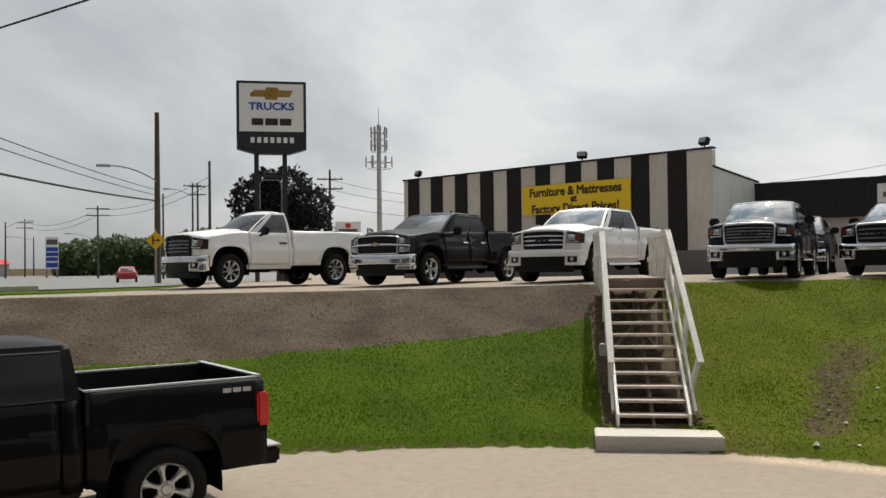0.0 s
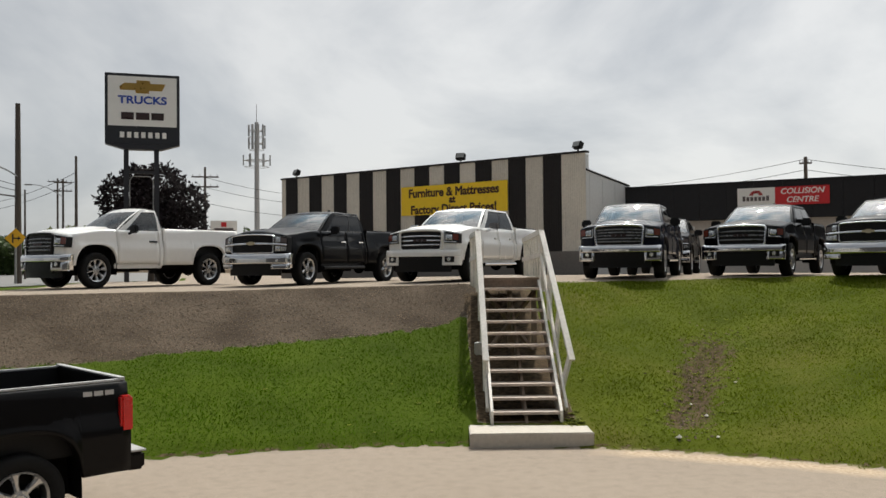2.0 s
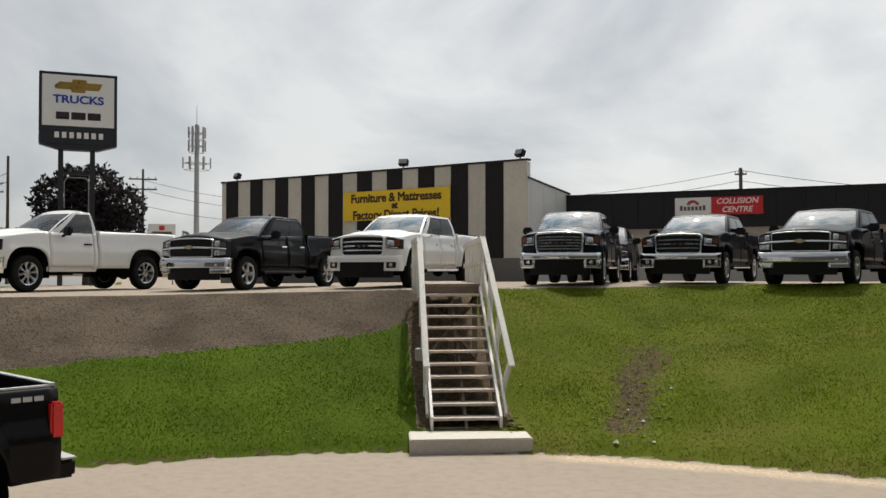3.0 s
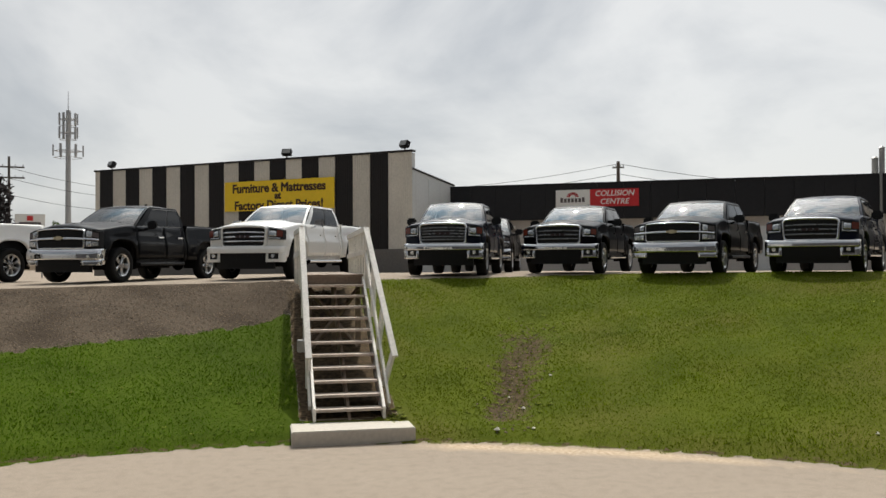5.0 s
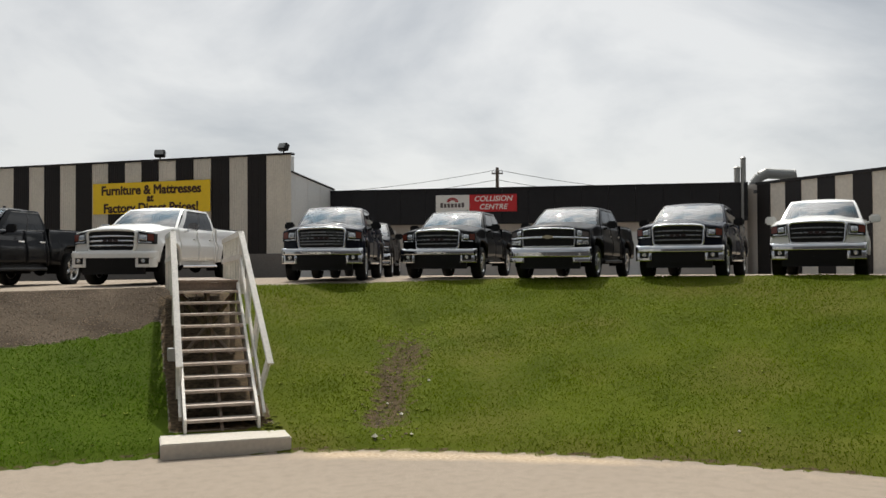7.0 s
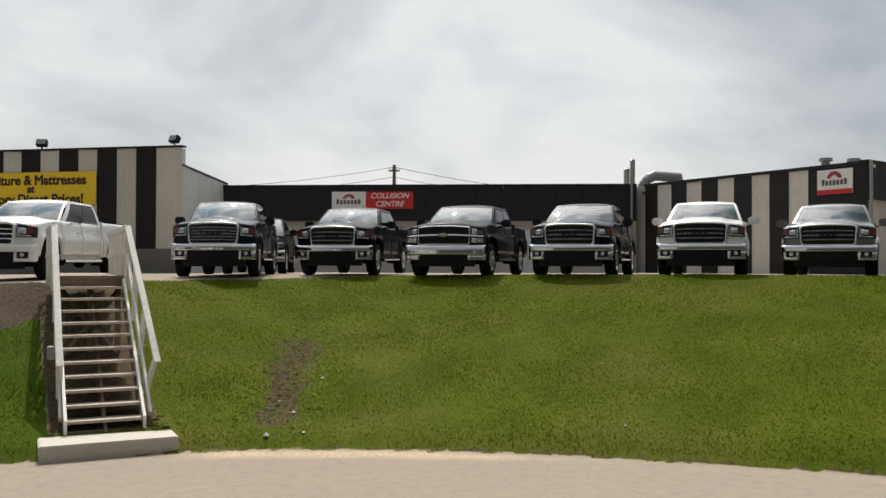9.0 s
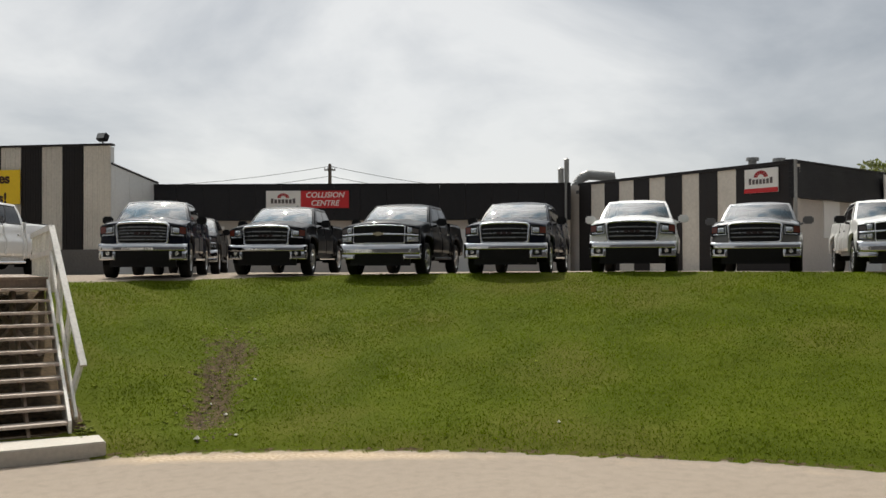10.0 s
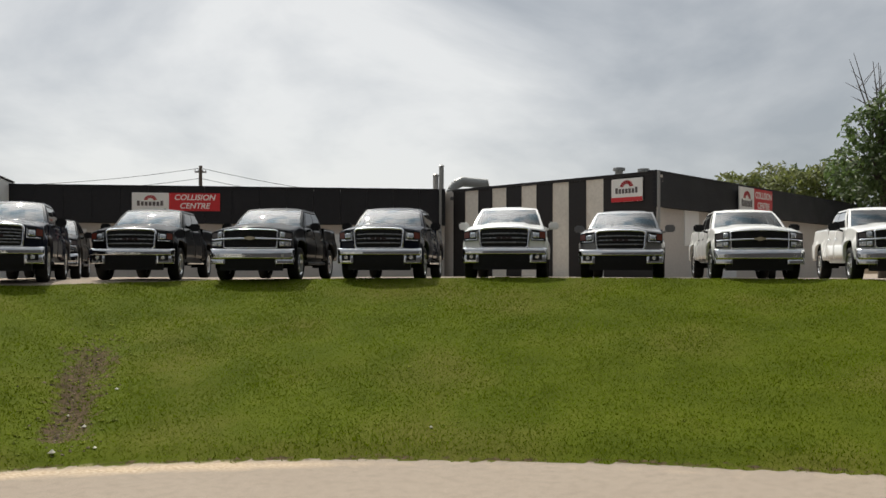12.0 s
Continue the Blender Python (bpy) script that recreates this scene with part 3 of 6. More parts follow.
def pickup(label, make, cab, paint, at, az, wb, bumper=None, spokes=5, rim=None, mirror=None, tint=None, group="pickup trucks on the upper lot", steps=True, bars=3, grille=None, barmat=None, tall=1.0):
    """A full-size pickup: x ahead, y to its left, z up, the front axle over the origin."""
    t = holder("pickup_truck", pose(*at, 0, 0, 90 - az) @ Matrix.Diagonal((1, 1, tall, 1)), label, "pickup truck", group)
    bumper, mirror, tint = bumper or CHROME, mirror or PLASTIC, tint or GLASS
    xr, xt, wins = CABS[cab]
    tail = -(wb + 1.02)
    belt, roof = 1.32, 1.82
    top = lambda x: min(belt, 1.185 + 0.135 * (1 - smooth(-0.45, 0.95, x)))
    # front clip
    for s in (-1, 1):
        part("fender", side_skin(bmesh.new(), -0.56, 0.80, s, top, (0.0,), sill=0.52), paint, t, smooth=True)
    bm = bmesh.new()
    rows = []
    for i in range(13):
        u = i / 12
        row = []
        for j in range(17):
            v = -1 + j / 8
            xf = nose_x(v * 0.90, 1.05) - 0.03
            x = -0.60 + (xf + 0.60) * u
            w = min(flank(top(x), x), 0.97) - 0.045
            z = top(x) + 0.012 + (0.060 + 0.045 * u) * (1 - abs(v) ** 2.4) + 0.028 * smooth(0.62, 0.5, abs(v)) * (1 - smooth(0.8, 1.0, u))
            z -= 0.05 * smooth(0.90, 1.0, u)
            row.append((x, v * w, z))
        rows.append(row)
    rows.append([(p[0] + 0.012, p[1], p[2] - 0.05) for p in rows[-1]])
    sheet(bm, rows)
    part("hood", bm, paint, t, smooth=True)
    bm = bmesh.new()
    nose(bm, -0.95, 0.95, 0.62, 1.262, -0.058, 0.10, 16, crown=0.03)
    part("front_panel", bm, paint, t, smooth=True)
    # grille
    gw = 0.555 if make == "g" else 0.62
    g0, g1 = (0.785, 1.205) if make == "g" else (0.80, 1.20)
    gr = part("grille", nose(bmesh.new(), -gw - 0.01, gw + 0.01, g0 - 0.01, g1 + 0.005, 0.0, 0.05, 10), PLASTIC, t, "dark grille")
    fr = grille or CHROME
    if make == "g":
        bm = surround(bmesh.new(), gw, g0, g1, 0.058, 0.055, 0.016, 0.955)
    else:
        bm = surround(bmesh.new(), gw, g0, g1, 0.036, 0.025, 0.016, 0.99)
    part("grille_frame", bm, fr, gr, "bright rounded grille frame", smooth=True)
    if make == "g":
        for i in range(bars):
            z = g0 + (g1 - g0) * (i + 1) / (bars + 1)
            k = 0.955 + 0.045 * (i + 1) / (bars + 1)
            part("grille_bar", nose(bmesh.new(), (-gw + 0.01) * k, (gw - 0.01) * k, z - 0.017, z + 0.017, 0.014, 0.04, 10, crown=0.012), barmat or BARGREY, gr, smooth=True)
        for i in range(bars + 1):
            z = g0 + (g1 - g0) * (i + 0.5) / (bars + 1)
            part("grille_mesh", nose(bmesh.new(), -gw * 0.96, gw * 0.96, z - 0.004, z + 0.004, 0.006, 0.02, 8), PLASTIC, gr)
        bm = bmesh.new()
        zc = (g0 + g1) / 2
        for k in range(3):
            y = 0.13 - 0.13 * k
            nose(bm, y - 0.052, y + 0.052, zc - 0.028, zc + 0.028, 0.034, 0.03, 2)
        part("badge", bm, REDBADGE, gr, "plain dark red badge")
    else:
        part("grille_bar", nose(bmesh.new(), -0.95, 0.95, 0.985, 1.035, 0.030, 0.05, 14, crown=0.018), CHROME, gr, "bright cross bar", smooth=True)
        for i in range(8):
            z = g0 + 0.025 + (g1 - g0 - 0.05) * i / 7
            part("grille_slat", nose(bmesh.new(), -gw + 0.01, gw - 0.01, z - 0.006, z + 0.006, 0.012, 0.03, 8), PLASTIC, gr)
        bm = bmesh.new()
        nose(bm, -0.13, 0.13, 0.985, 1.035, 0.056, 0.03, 4)
        nose(bm, -0.055, 0.055, 0.965, 1.055, 0.058, 0.03, 2)
        part("badge", bm, BADGEGOLD, gr, "plain gold cross-shaped badge")
    for s in (-1, 1):
        a, b = (gw + 0.068, 0.965) if make == "g" else (gw + 0.045, 0.965)
        y0, y1 = min(s * a, s * b), max(s * a, s * b)
        hl = part("headlight", nose(bmesh.new(), y0, y1, 0.945 if make == "g" else 0.80, 1.225, 0.006, 0.16, 6), PLASTIC, t, "dark-edged headlight")
        if make == "g":
            m0, m1 = sorted((s * (a + 0.05), s * (a + 0.19)))
            part("lens", nose(bmesh.new(), m0, m1, 1.02, 1.165, 0.014, 0.03, 4, crown=0.03), LAMP, hl, "clear lens", smooth=True)
            m0, m1 = sorted((s * (a + 0.205), s * 0.955))
            part("turn_signal", nose(bmesh.new(), m0, m1, 1.03, 1.20, 0.014, 0.10, 3), AMBER, hl, "amber reflector")
            bm = bmesh.new()
            m0, m1 = sorted((s * (a + 0.012), s * (a + 0.29)))
            nose(bm, m0, m1, 0.962, 0.995, 0.016, 0.03, 5, crown=0.01)
            m0, m1 = sorted((s * (a + 0.010), s * (a + 0.034)))
            nose(bm, m0, m1, 0.99, 1.19, 0.016, 0.03, 2)
            part("light_strip", bm, LAMP, hl, "bright edge strip")
        else:
            for z0, z1 in ((0.825, 0.968), (1.052, 1.20)):
                m0, m1 = sorted((s * (a + 0.025), s * 0.80))
                part("lens", nose(bmesh.new(), m0, m1, z0, z1, 0.014, 0.03, 4, crown=0.02), LAMP, hl, "clear lens", smooth=True)
                m0, m1 = sorted((s * 0.81, s * 0.945))
                part("side_lens", nose(bmesh.new(), m0, m1, z0 + 0.01, z1 - 0.01, 0.012, 0.09, 4), SIGNGREY if z0 > 1 else LAMP, hl)
    # bumper, valance, fog lamps
    bm = bmesh.new()
    mouth = 0.612 if make == "g" else 0.53
    nose(bm, -0.985, 0.985, mouth, 0.765, 0.05, 0.16, 18, crown=0.04)
    for s in (-1, 1):
        y0, y1 = sorted((s * 0.60, s * 0.985))
        nose(bm, y0, y1, 0.405, mouth + 0.001, 0.052, 0.12, 6, crown=0.018)
        rows = []
        for i in range(7):
            x = 0.60 + 0.24 * i / 6
            rows.append([(x, s * (flank(z, x) + 0.014), z) for z in (0.42, 0.50, 0.60, 0.70, 0.76)])
        rows = [[(p[0], p[1] - s * 0.05, p[2]) for p in rows[0]]] + rows + [[(p[0], p[1] - s * 0.05, p[2]) for p in rows[-1]]]
        sheet(bm, rows)
    bp = part("front_bumper", bm, bumper, t, smooth=True)
    bm = bmesh.new()
    nose(bm, -0.60, 0.60, 0.36, mouth, 0.035, 0.06, 8)
    for z in (0.42, 0.48, mouth - 0.04):
        nose(bm, -0.58, 0.58, z - 0.012, z + 0.012, 0.055, 0.03, 8)
    part("air_intake", bm, PLASTIC, bp, "black lower grille")
    part("valance", nose(bmesh.new(), -0.74, 0.74, 0.25, 0.41, -0.01, 0.12, 14), PLASTIC, t, "black plastic valance")
    for s in (-1, 1):
        m0, m1 = sorted((s * 0.665, s * 0.885))
        f0, f1 = (0.475, 0.625) if make == "g" else (0.555, 0.65)
        fg = part("fog_lamp", nose(bmesh.new(), m0, m1, f0, f1, 0.078 if make == "g" else 0.088, 0.05, 3), PLASTIC, bp, "black fog lamp housing")
        bm = bmesh.new()
        x, z = nose_x(0.77, 0.55) + (0.072 if make == "g" else 0.082), (f0 + f1) / 2
        r = 0.052 if make == "g" else 0.036
        rod(bm, (x - 0.03, s * 0.77, z), (x + 0.022, s * 0.77, z), r, r * 0.9, n=14)
        part("fog_lens", bm, LAMP, fg, "round clear fog lens")
    # cab lower: rocker and doors
    inner = boxm(xr + 0.03, -0.45, -0.90, 0.90, 0.45, 1.20)
    part("cab_floor", inner, UNDER, t)
    if cab == "regular":
        ends = [-0.57, xr + 0.12]
    elif cab == "double":
        ends = [-0.57, -1.70, xr + 0.10]
    else:
        ends = [-0.57, -1.68, -2.70]
    for s in (-1, 1):
        for k in range(len(ends) - 1):
            d = part("door", side_skin(bmesh.new(), ends[k + 1] + 0.006, ends[k] - 0.006, s, lambda x: belt, (), sill=0.56), paint, t, smooth=True)
            hx = ends[k + 1] + 0.16
            hm = boxm(hx - 0.11, hx + 0.11, s * flank(1.06) - 0.01, s * flank(1.06) + 0.028 * s, 1.05, 1.085) if s > 0 else boxm(hx - 0.11, hx + 0.11, -flank(1.06) - 0.028, -flank(1.06) + 0.01, 1.05, 1.085)
            part("door_handle", hm, PLASTIC if paint is CHARCOAL or (paint is WHITE and cab == "regular") else (CHROME if make == "c" else paint), d)
        bm = bmesh.new()
        side_skin(bm, xr, ends[-1] - 0.006, s, lambda x: belt, (), sill=0.50)
        part("cab_corner", bm, paint, t, smooth=True)
        y = s * 0.93
        part("rocker", boxm(xr, -0.52, min(y - 0.05 * s, y), max(y - 0.05 * s, y), 0.44, 0.56, 0.015), paint, t)
        if steps:
            bm = bmesh.new()
            rod(bm, (xr + 0.15, s * 1.0, 0.42), (-0.62, s * 1.0, 0.42), 0.04, n=10)
            part("running_board", bm, CHROME if make == "g" else PLASTIC, t, "tubular running board")
    # greenhouse
    shell, panes = bmesh.new(), []

    def skin(fn, us, vs, hole):
        gl = bmesh.new()
        for i in range(len(us) - 1):
            for j in range(len(vs) - 1):
                q = [fn(us[i], vs[j]), fn(us[i + 1], vs[j]), fn(us[i + 1], vs[j + 1]), fn(us[i], vs[j + 1])]
                b = gl if hole((us[i] + us[i + 1]) / 2, (vs[j] + vs[j + 1]) / 2) else shell
                b.faces.new([b.verts.new(p) for p in q])
        bmesh.ops.remove_doubles(gl, verts=gl.verts, dist=0.0005)
        return gl

    ws = lambda u, v: (-0.40 - 0.20 * u * u + (-0.86 + 0.06 * u * u) * v, (0.89 - 0.185 * v) * u, belt - 0.02 + (roof - belt + 0.02) * v + 0.035 * math.sin(math.pi * v))
    us = [-1, -0.93] + [-0.93 + 1.86 * i / 14 for i in range(1, 15)] + [1]
    vs = [0, 0.06] + [0.06 + 0.84 * i / 8 for i in range(1, 9)] + [1]
    gl = skin(ws, us, vs, lambda u, v: abs(u) < 0.93 and 0.06 < v < 0.90)
    part("windshield", gl, GLASS, t, "sky-reflecting windshield", smooth=True)
    for s in (-1, 1):
        a0, a1 = Vector(ws(s, 0)), Vector(ws(s, 1))
        b0, b1 = Vector((xr, s * 0.905, belt)), Vector((xt, s * 0.705, roof))
        f = lambda u, v: tuple((a0.lerp(b0, u)).lerp(a1.lerp(b1, u), v) + Vector((0, s * 0.03 * math.sin(math.pi * min(1, max(0, v))) , 0)))
        cuts = sorted({0, 1} | {x for w in wins for x in w})
        fine = sorted(set(cuts) | {i / 12 for i in range(13)})
        vv = [0, 0.05, 0.3, 0.6, 0.88, 1]
        k = 0
        for w0, w1 in wins:
            gl = skin(f, [w0 + (w1 - w0) * i / 4 for i in range(5)], vv[1:5], lambda u, v: True)
            part("side_window", gl, tint, t, smooth=True)
            k += 1
        pill = bmesh.new()
        for i in range(len(fine) - 1):
            mu = (fine[i] + fine[i + 1]) / 2
            inside = any(w0 < mu < w1 for w0, w1 in wins)
            for j in range(5):
                if inside and 1 <= j <= 3:
                    continue
                q = [f(fine[i], vv[j]), f(fine[i + 1], vv[j]), f(fine[i + 1], vv[j + 1]), f(fine[i], vv[j + 1])]
                dark = 1 <= j <= 3 and wins[0][0] < mu < wins[-1][1]
                b = pill if dark else shell
                b.faces.new([b.verts.new(p) for p in q])
        if len(pill.faces):
            part("window_pillar", pill, PLASTIC, t, "black window pillar")
        else:
            pill.free()
        # thin dark seal under and over the side glass
        for v in (0.04, 0.885):
            bm = bmesh.new()
            p = [Vector(f(wins[0][0] + (wins[-1][1] - wins[0][0]) * i / 8, v)) + Vector((0, s * 0.006, 0)) for i in range(9)]
            for q0, q1 in zip(p, p[1:]):
                rod(bm, q0, q1, 0.012, n=4, caps=False)
            bmesh.ops.remove_doubles(bm, verts=bm.verts, dist=0.006)
            part("window_seal", bm, PLASTIC, t)
    rw = lambda u, v: (xr + (xt - xr) * v - 0.03 * (1 - u * u), (0.905 - 0.20 * v) * u, belt + (roof - belt) * v)
    gl = skin(rw, [-1, -0.82, 0, 0.82, 1], [0, 0.14, 0.5, 0.86, 1], lambda u, v: abs(u) < 0.82 and 0.14 < v < 0.86)
    part("rear_window", gl, tint, t)
    rf = []
    for i in range(11):
        u = i / 10
        row = []
        for j in range(13):
            v = -1 + j / 6
            x0, x1 = ws(v, 1)[0], xt - 0.03 * (1 - v * v)
            row.append((x0 + (x1 - x0) * u, 0.705 * v, roof + 0.065 * (1 - abs(v) ** 3) * max(0.0, math.sin(math.pi * u)) ** 0.5))
        rf.append(row)
    sheet(shell, rf)
    bmesh.ops.remove_doubles(shell, verts=shell.verts, dist=0.002)
    bmesh.ops.recalc_face_normals(shell, faces=shell.faces)
    part("cab_shell", shell, paint, t, smooth=True)
    # wipers resting at the foot of the windshield
    for y in (-0.12, 0.42):
        bm = bmesh.new()
        a, b = Vector(ws(y / 0.89, 0.05)), Vector(ws((y - 0.55) / 0.89, 0.10))
        rod(bm, a + Vector((0.02, 0, 0.02)), b + Vector((0.015, 0, 0.015)), 0.012, n=5)
        part("wiper", bm, PLASTIC, t)
    bm = bmesh.new()
    box(bm, xt + 0.25, xt + 0.33, -0.012, 0.012, roof + 0.05, roof + 0.13)
    if paint is not CHARCOAL:
        part("roof_antenna", bm, PLASTIC, t)
    else:
        bm.free()
    # cabin
    part("dashboard", boxm(-0.95, -0.48, -0.80, 0.80, 1.02, 1.20, 0.03), CABIN, t, "dark dashboard")
    for y in (-0.38, 0.38):
        bm = boxm(-1.72, -1.55, y - 0.26, y + 0.26, 0.9, 1.48, 0.05)
        box(bm, -1.71, -1.60, y - 0.13, y + 0.13, 1.50, 1.68, 0.0)
        part("front_seat", bm, CABIN, t)
    if cab != "regular":
        part("rear_seat", boxm(xr + 0.12, xr + 0.35, -0.75, 0.75, 0.9, 1.50, 0.05), CABIN, t)
    bm = bmesh.new()
    lathe(bm, [(0.17, 0.0), (0.19, 0.015), (0.21, 0.0), (0.19, -0.015), (0.17, 0.0)], 16)
    bmesh.ops.transform(bm, matrix=pose(-1.08, 0.38, 1.16, 0, -65, 0), verts=bm.verts)
    part("steering_wheel", bm, PLASTIC, t)
    # mirrors
    for s in (-1, 1):
        bm = boxm(-0.07, 0.06, -0.125, 0.125, -0.085, 0.105, 0.035)
        bmesh.ops.transform(bm, matrix=pose(-0.93, s * 1.14, 1.34), verts=bm.verts)
        rod(bm, (-0.93, s * 1.03, 1.27), (-0.93, s * 0.90, 1.24), 0.03, n=6)
        part("door_mirror", bm, mirror, t)
    # bed
    x0 = xr - 0.03
    rail = 1.38
    for s in (-1, 1):
        b = part("bed_side", side_skin(bmesh.new(), tail, x0, s, lambda x: rail - 0.012, (-wb,), sill=0.52), paint, t, smooth=True)
        yo, yi = s * (flank(rail) - 0.04), s * 0.80
        part("bed_inner_wall", boxm(tail + 0.06, x0, min(yi, yi + 0.02 * s), max(yi, yi + 0.02 * s), 0.72, rail), PLASTIC, b)
        # the charcoal truck's caps are pale to paint in the sky's reflection
        part("bed_rail_cap", boxm(tail, x0, min(yi, yo), max(yi, yo), rail, rail + 0.022, 0.006), PLASTIC if paint is not CHARCOAL else SHEENGREY, b, "rail cap")
        m0, m1 = sorted((s * 0.84, s * (1.012 if paint is CHARCOAL else 0.925)))
        tl = part("taillight", boxm(tail - 0.02, tail + 0.10, m0, m1, 0.90, 1.25, 0.02), REDLENS, t, "red taillight")
    part("bed_floor", boxm(tail + 0.06, x0, -0.80, 0.80, 0.70, 0.74), PLASTIC, t)
    part("bed_front_wall", boxm(x0 - 0.04, x0, -0.95, 0.95, 0.55, rail + 0.015), paint, t)
    tg = part("tailgate", boxm(tail, tail + 0.06, -0.86, 0.86, 0.72, rail + 0.02, 0.012), paint, t)
    part("tailgate_handle", boxm(tail - 0.012, tail + 0.01, -0.12, 0.12, 1.18, 1.26), PLASTIC, tg)
    bm = boxm(tail - 0.17, tail + 0.02, -0.95, 0.95, 0.50, 0.68, 0.03)
    rb = part("rear_bumper", bm, CHROME if paint is not CHARCOAL else CHARCOAL, t)
    if paint is CHARCOAL:
        part("step_pad", boxm(tail - 0.175, tail - 0.02, -0.96, 0.96, 0.682, 0.70, 0.006), SHEENGREY, rb, "grey step pad")
        # tailgate top with the same sheen put into its colour
        part("tailgate_cap", boxm(tail - 0.005, tail + 0.065, -0.86, 0.86, rail + 0.022, rail + 0.038, 0.006), SHEENGREY, tg, "rail cap")
    if paint is CHARCOAL:
        bm = bmesh.new()
        for k in range(3):
            x = tail + 0.14 + 0.105 * k
            box(bm, x, x + 0.085, flank(1.29) - 0.005, flank(1.29) + 0.004, 1.262, 1.312)
        part("decal_bars", bm, SHEENGREY, t, "plain silver decal bars")
    # running gear
    bm = bmesh.new()
    for s in (-1, 1):
        box(bm, tail + 0.15, 0.70, s * 0.45 - 0.05, s * 0.45 + 0.05, 0.42, 0.56)
    box(bm, -1.6, 0.4, -0.38, 0.38, 0.36, 0.62)
    rod(bm, (-wb, -0.75, WHEEL_R), (-wb, 0.75, WHEEL_R), 0.05)
    rod(bm, (0, -0.75, WHEEL_R), (0, 0.75, WHEEL_R), 0.05)
    bmesh.ops.create_icosphere(bm, subdivisions=2, radius=0.17, matrix=pose(-wb, 0.05, WHEEL_R))
    rod(bm, (-1.6, -0.1, 0.45), (-wb, 0.05, WHEEL_R), 0.05)
    part("chassis", bm, UNDER, t)
    for cx in (0.0, -wb):
        for s in (-1, 1):
            bm = bmesh.new()
            rows = []
            for i in range(13):
                a = math.pi * i / 12
                ex, ez = 0.56 * math.copysign(abs(math.cos(a)) ** 0.714, math.cos(a)), 0.56 * max(0.0, math.sin(a)) ** 0.714
                rows.append([(cx + ex, s * y, 0.43 + ez) for y in (0.60, 0.955)])
            rows = [[(r_[0], r_[1], 0.30) for r_ in rows[0]]] + rows + [[(r_[0], r_[1], 0.30) for r_ in rows[-1]]]
            sheet(bm, rows)
            bm.faces.new([bm.verts.new(r_[0]) for r_ in rows])
            part("wheel_well", bm, UNDER, t)
            m = pose(cx, s * 0.865, WHEEL_R, 0, random.uniform(0, 70), 0 if s > 0 else 180)
            w = share("wheel", TYRE_ME, t, m)
            w["label"] = "black tyre on a silver alloy rim"
            share("rim", rim or RIM_ME[{5: 0, 6: 1, 8: 2}[spokes]], w, pose(0, 0.005, 0))
            share("brake_disc", HUB_ME, w, pose(0, 0, 0))
    return t


def park(left, az, side=1):
    """The front axle's middle on the ground, from the outer face of one front wheel."""
    a = radians(az)
    x, y = left[0] + side * 0.98 * math.cos(a), left[1] - side * 0.98 * math.sin(a)
    return (x, y, ground_z(math.degrees(math.atan2(x, y)), math.hypot(x, y)) + 0.005)


TRUCKS = [
    ("white regular-cab pickup truck with black wheel-arch gaps", "g", "regular", WHITE, (-8.31, 22.09, 1.96), -142.3, 1, 3.39, dict(tall=1.09, spokes=8, steps=False, bars=4, grille=PLASTIC)),
    ("glossy black double-cab pickup truck with chrome bumper", "c", "double", BLACK, (-3.18, 22.2, 1.97), -151.2, 1, 3.645, dict(tall=1.02, spokes=5, tint=DARKGLASS)),
    ("white crew-cab pickup truck with white painted bumper", "g", "crew", WHITE, (0.88, 22.2, 2.05), -153.3, 1, 3.645, dict(tall=1.025, spokes=6, barmat=CHROME, grille=WHITE, bumper=WHITE, tint=DARKGLASS, mirror=CHROME)),
    ("dark blue crew-cab pickup truck with chrome grille", "g", "crew", NAVY, (5.62, 22.25, 2.11), -159.4, 1, 3.645, dict(tall=1.05, bars=5, spokes=5, tint=DARKGLASS)),
    ("black crew-cab pickup truck with chrome bumper", "g", "crew", BLACK, (8.72, 22.12, 2.10), -146.5, 1, 3.645, dict(spokes=5, tint=DARKGLASS)),
    ("black crew-cab pickup truck with split chrome grille", "c", "crew", BLACK, (10.78, 19.68, 2.16), -138.6, 1, 3.645, dict(spokes=5, tint=DARKGLASS)),
    ("dark blue crew-cab pickup truck beside a white one", "g", "crew", NAVY, (13.18, 17.84, 2.16), -136.9, 1, 3.645, dict(spokes=5, tint=DARKGLASS)),
    ("white pickup truck with chrome bumper facing the bank", "g", "double", WHITE, (15.53, 16.03, 2.16), -135.3, 1, 3.645, dict(spokes=5, mirror=WHITE, steps=False)),
    ("iron-grey pickup truck with chrome grille frame", "g", "double", GREY, (17.79, 14.31, 2.17), -128.7, 1, 3.645, dict(tall=0.955, spokes=5, mirror=GREY, steps=False)),
    ("white double-cab pickup truck with dark grille", "c", "double", WHITE, (18.48, 13.46, 2.19), -133.3, -1, 3.645, dict(tall=0.955, spokes=5, steps=False)),
    ("white double-cab pickup truck with black mirrors", "c", "double", WHITE, (20.14, 10.89, 2.2), -129.9, -1, 3.645, dict(tall=0.955, spokes=5, steps=False)),
]
for lab, make, cab, paint, at, az, side, wb, more in TRUCKS:
    pickup(lab, make, cab, paint, park(at, az, side), az, wb, **more)
pickup("charcoal crew-cab pickup truck with an open empty bed", "c", "crew", CHARCOAL, (-7.20, 6.47, 0.0), -132.0, 3.645, spokes=6, tint=DARKGLASS, group="pickup truck on the lower lot", steps=False)


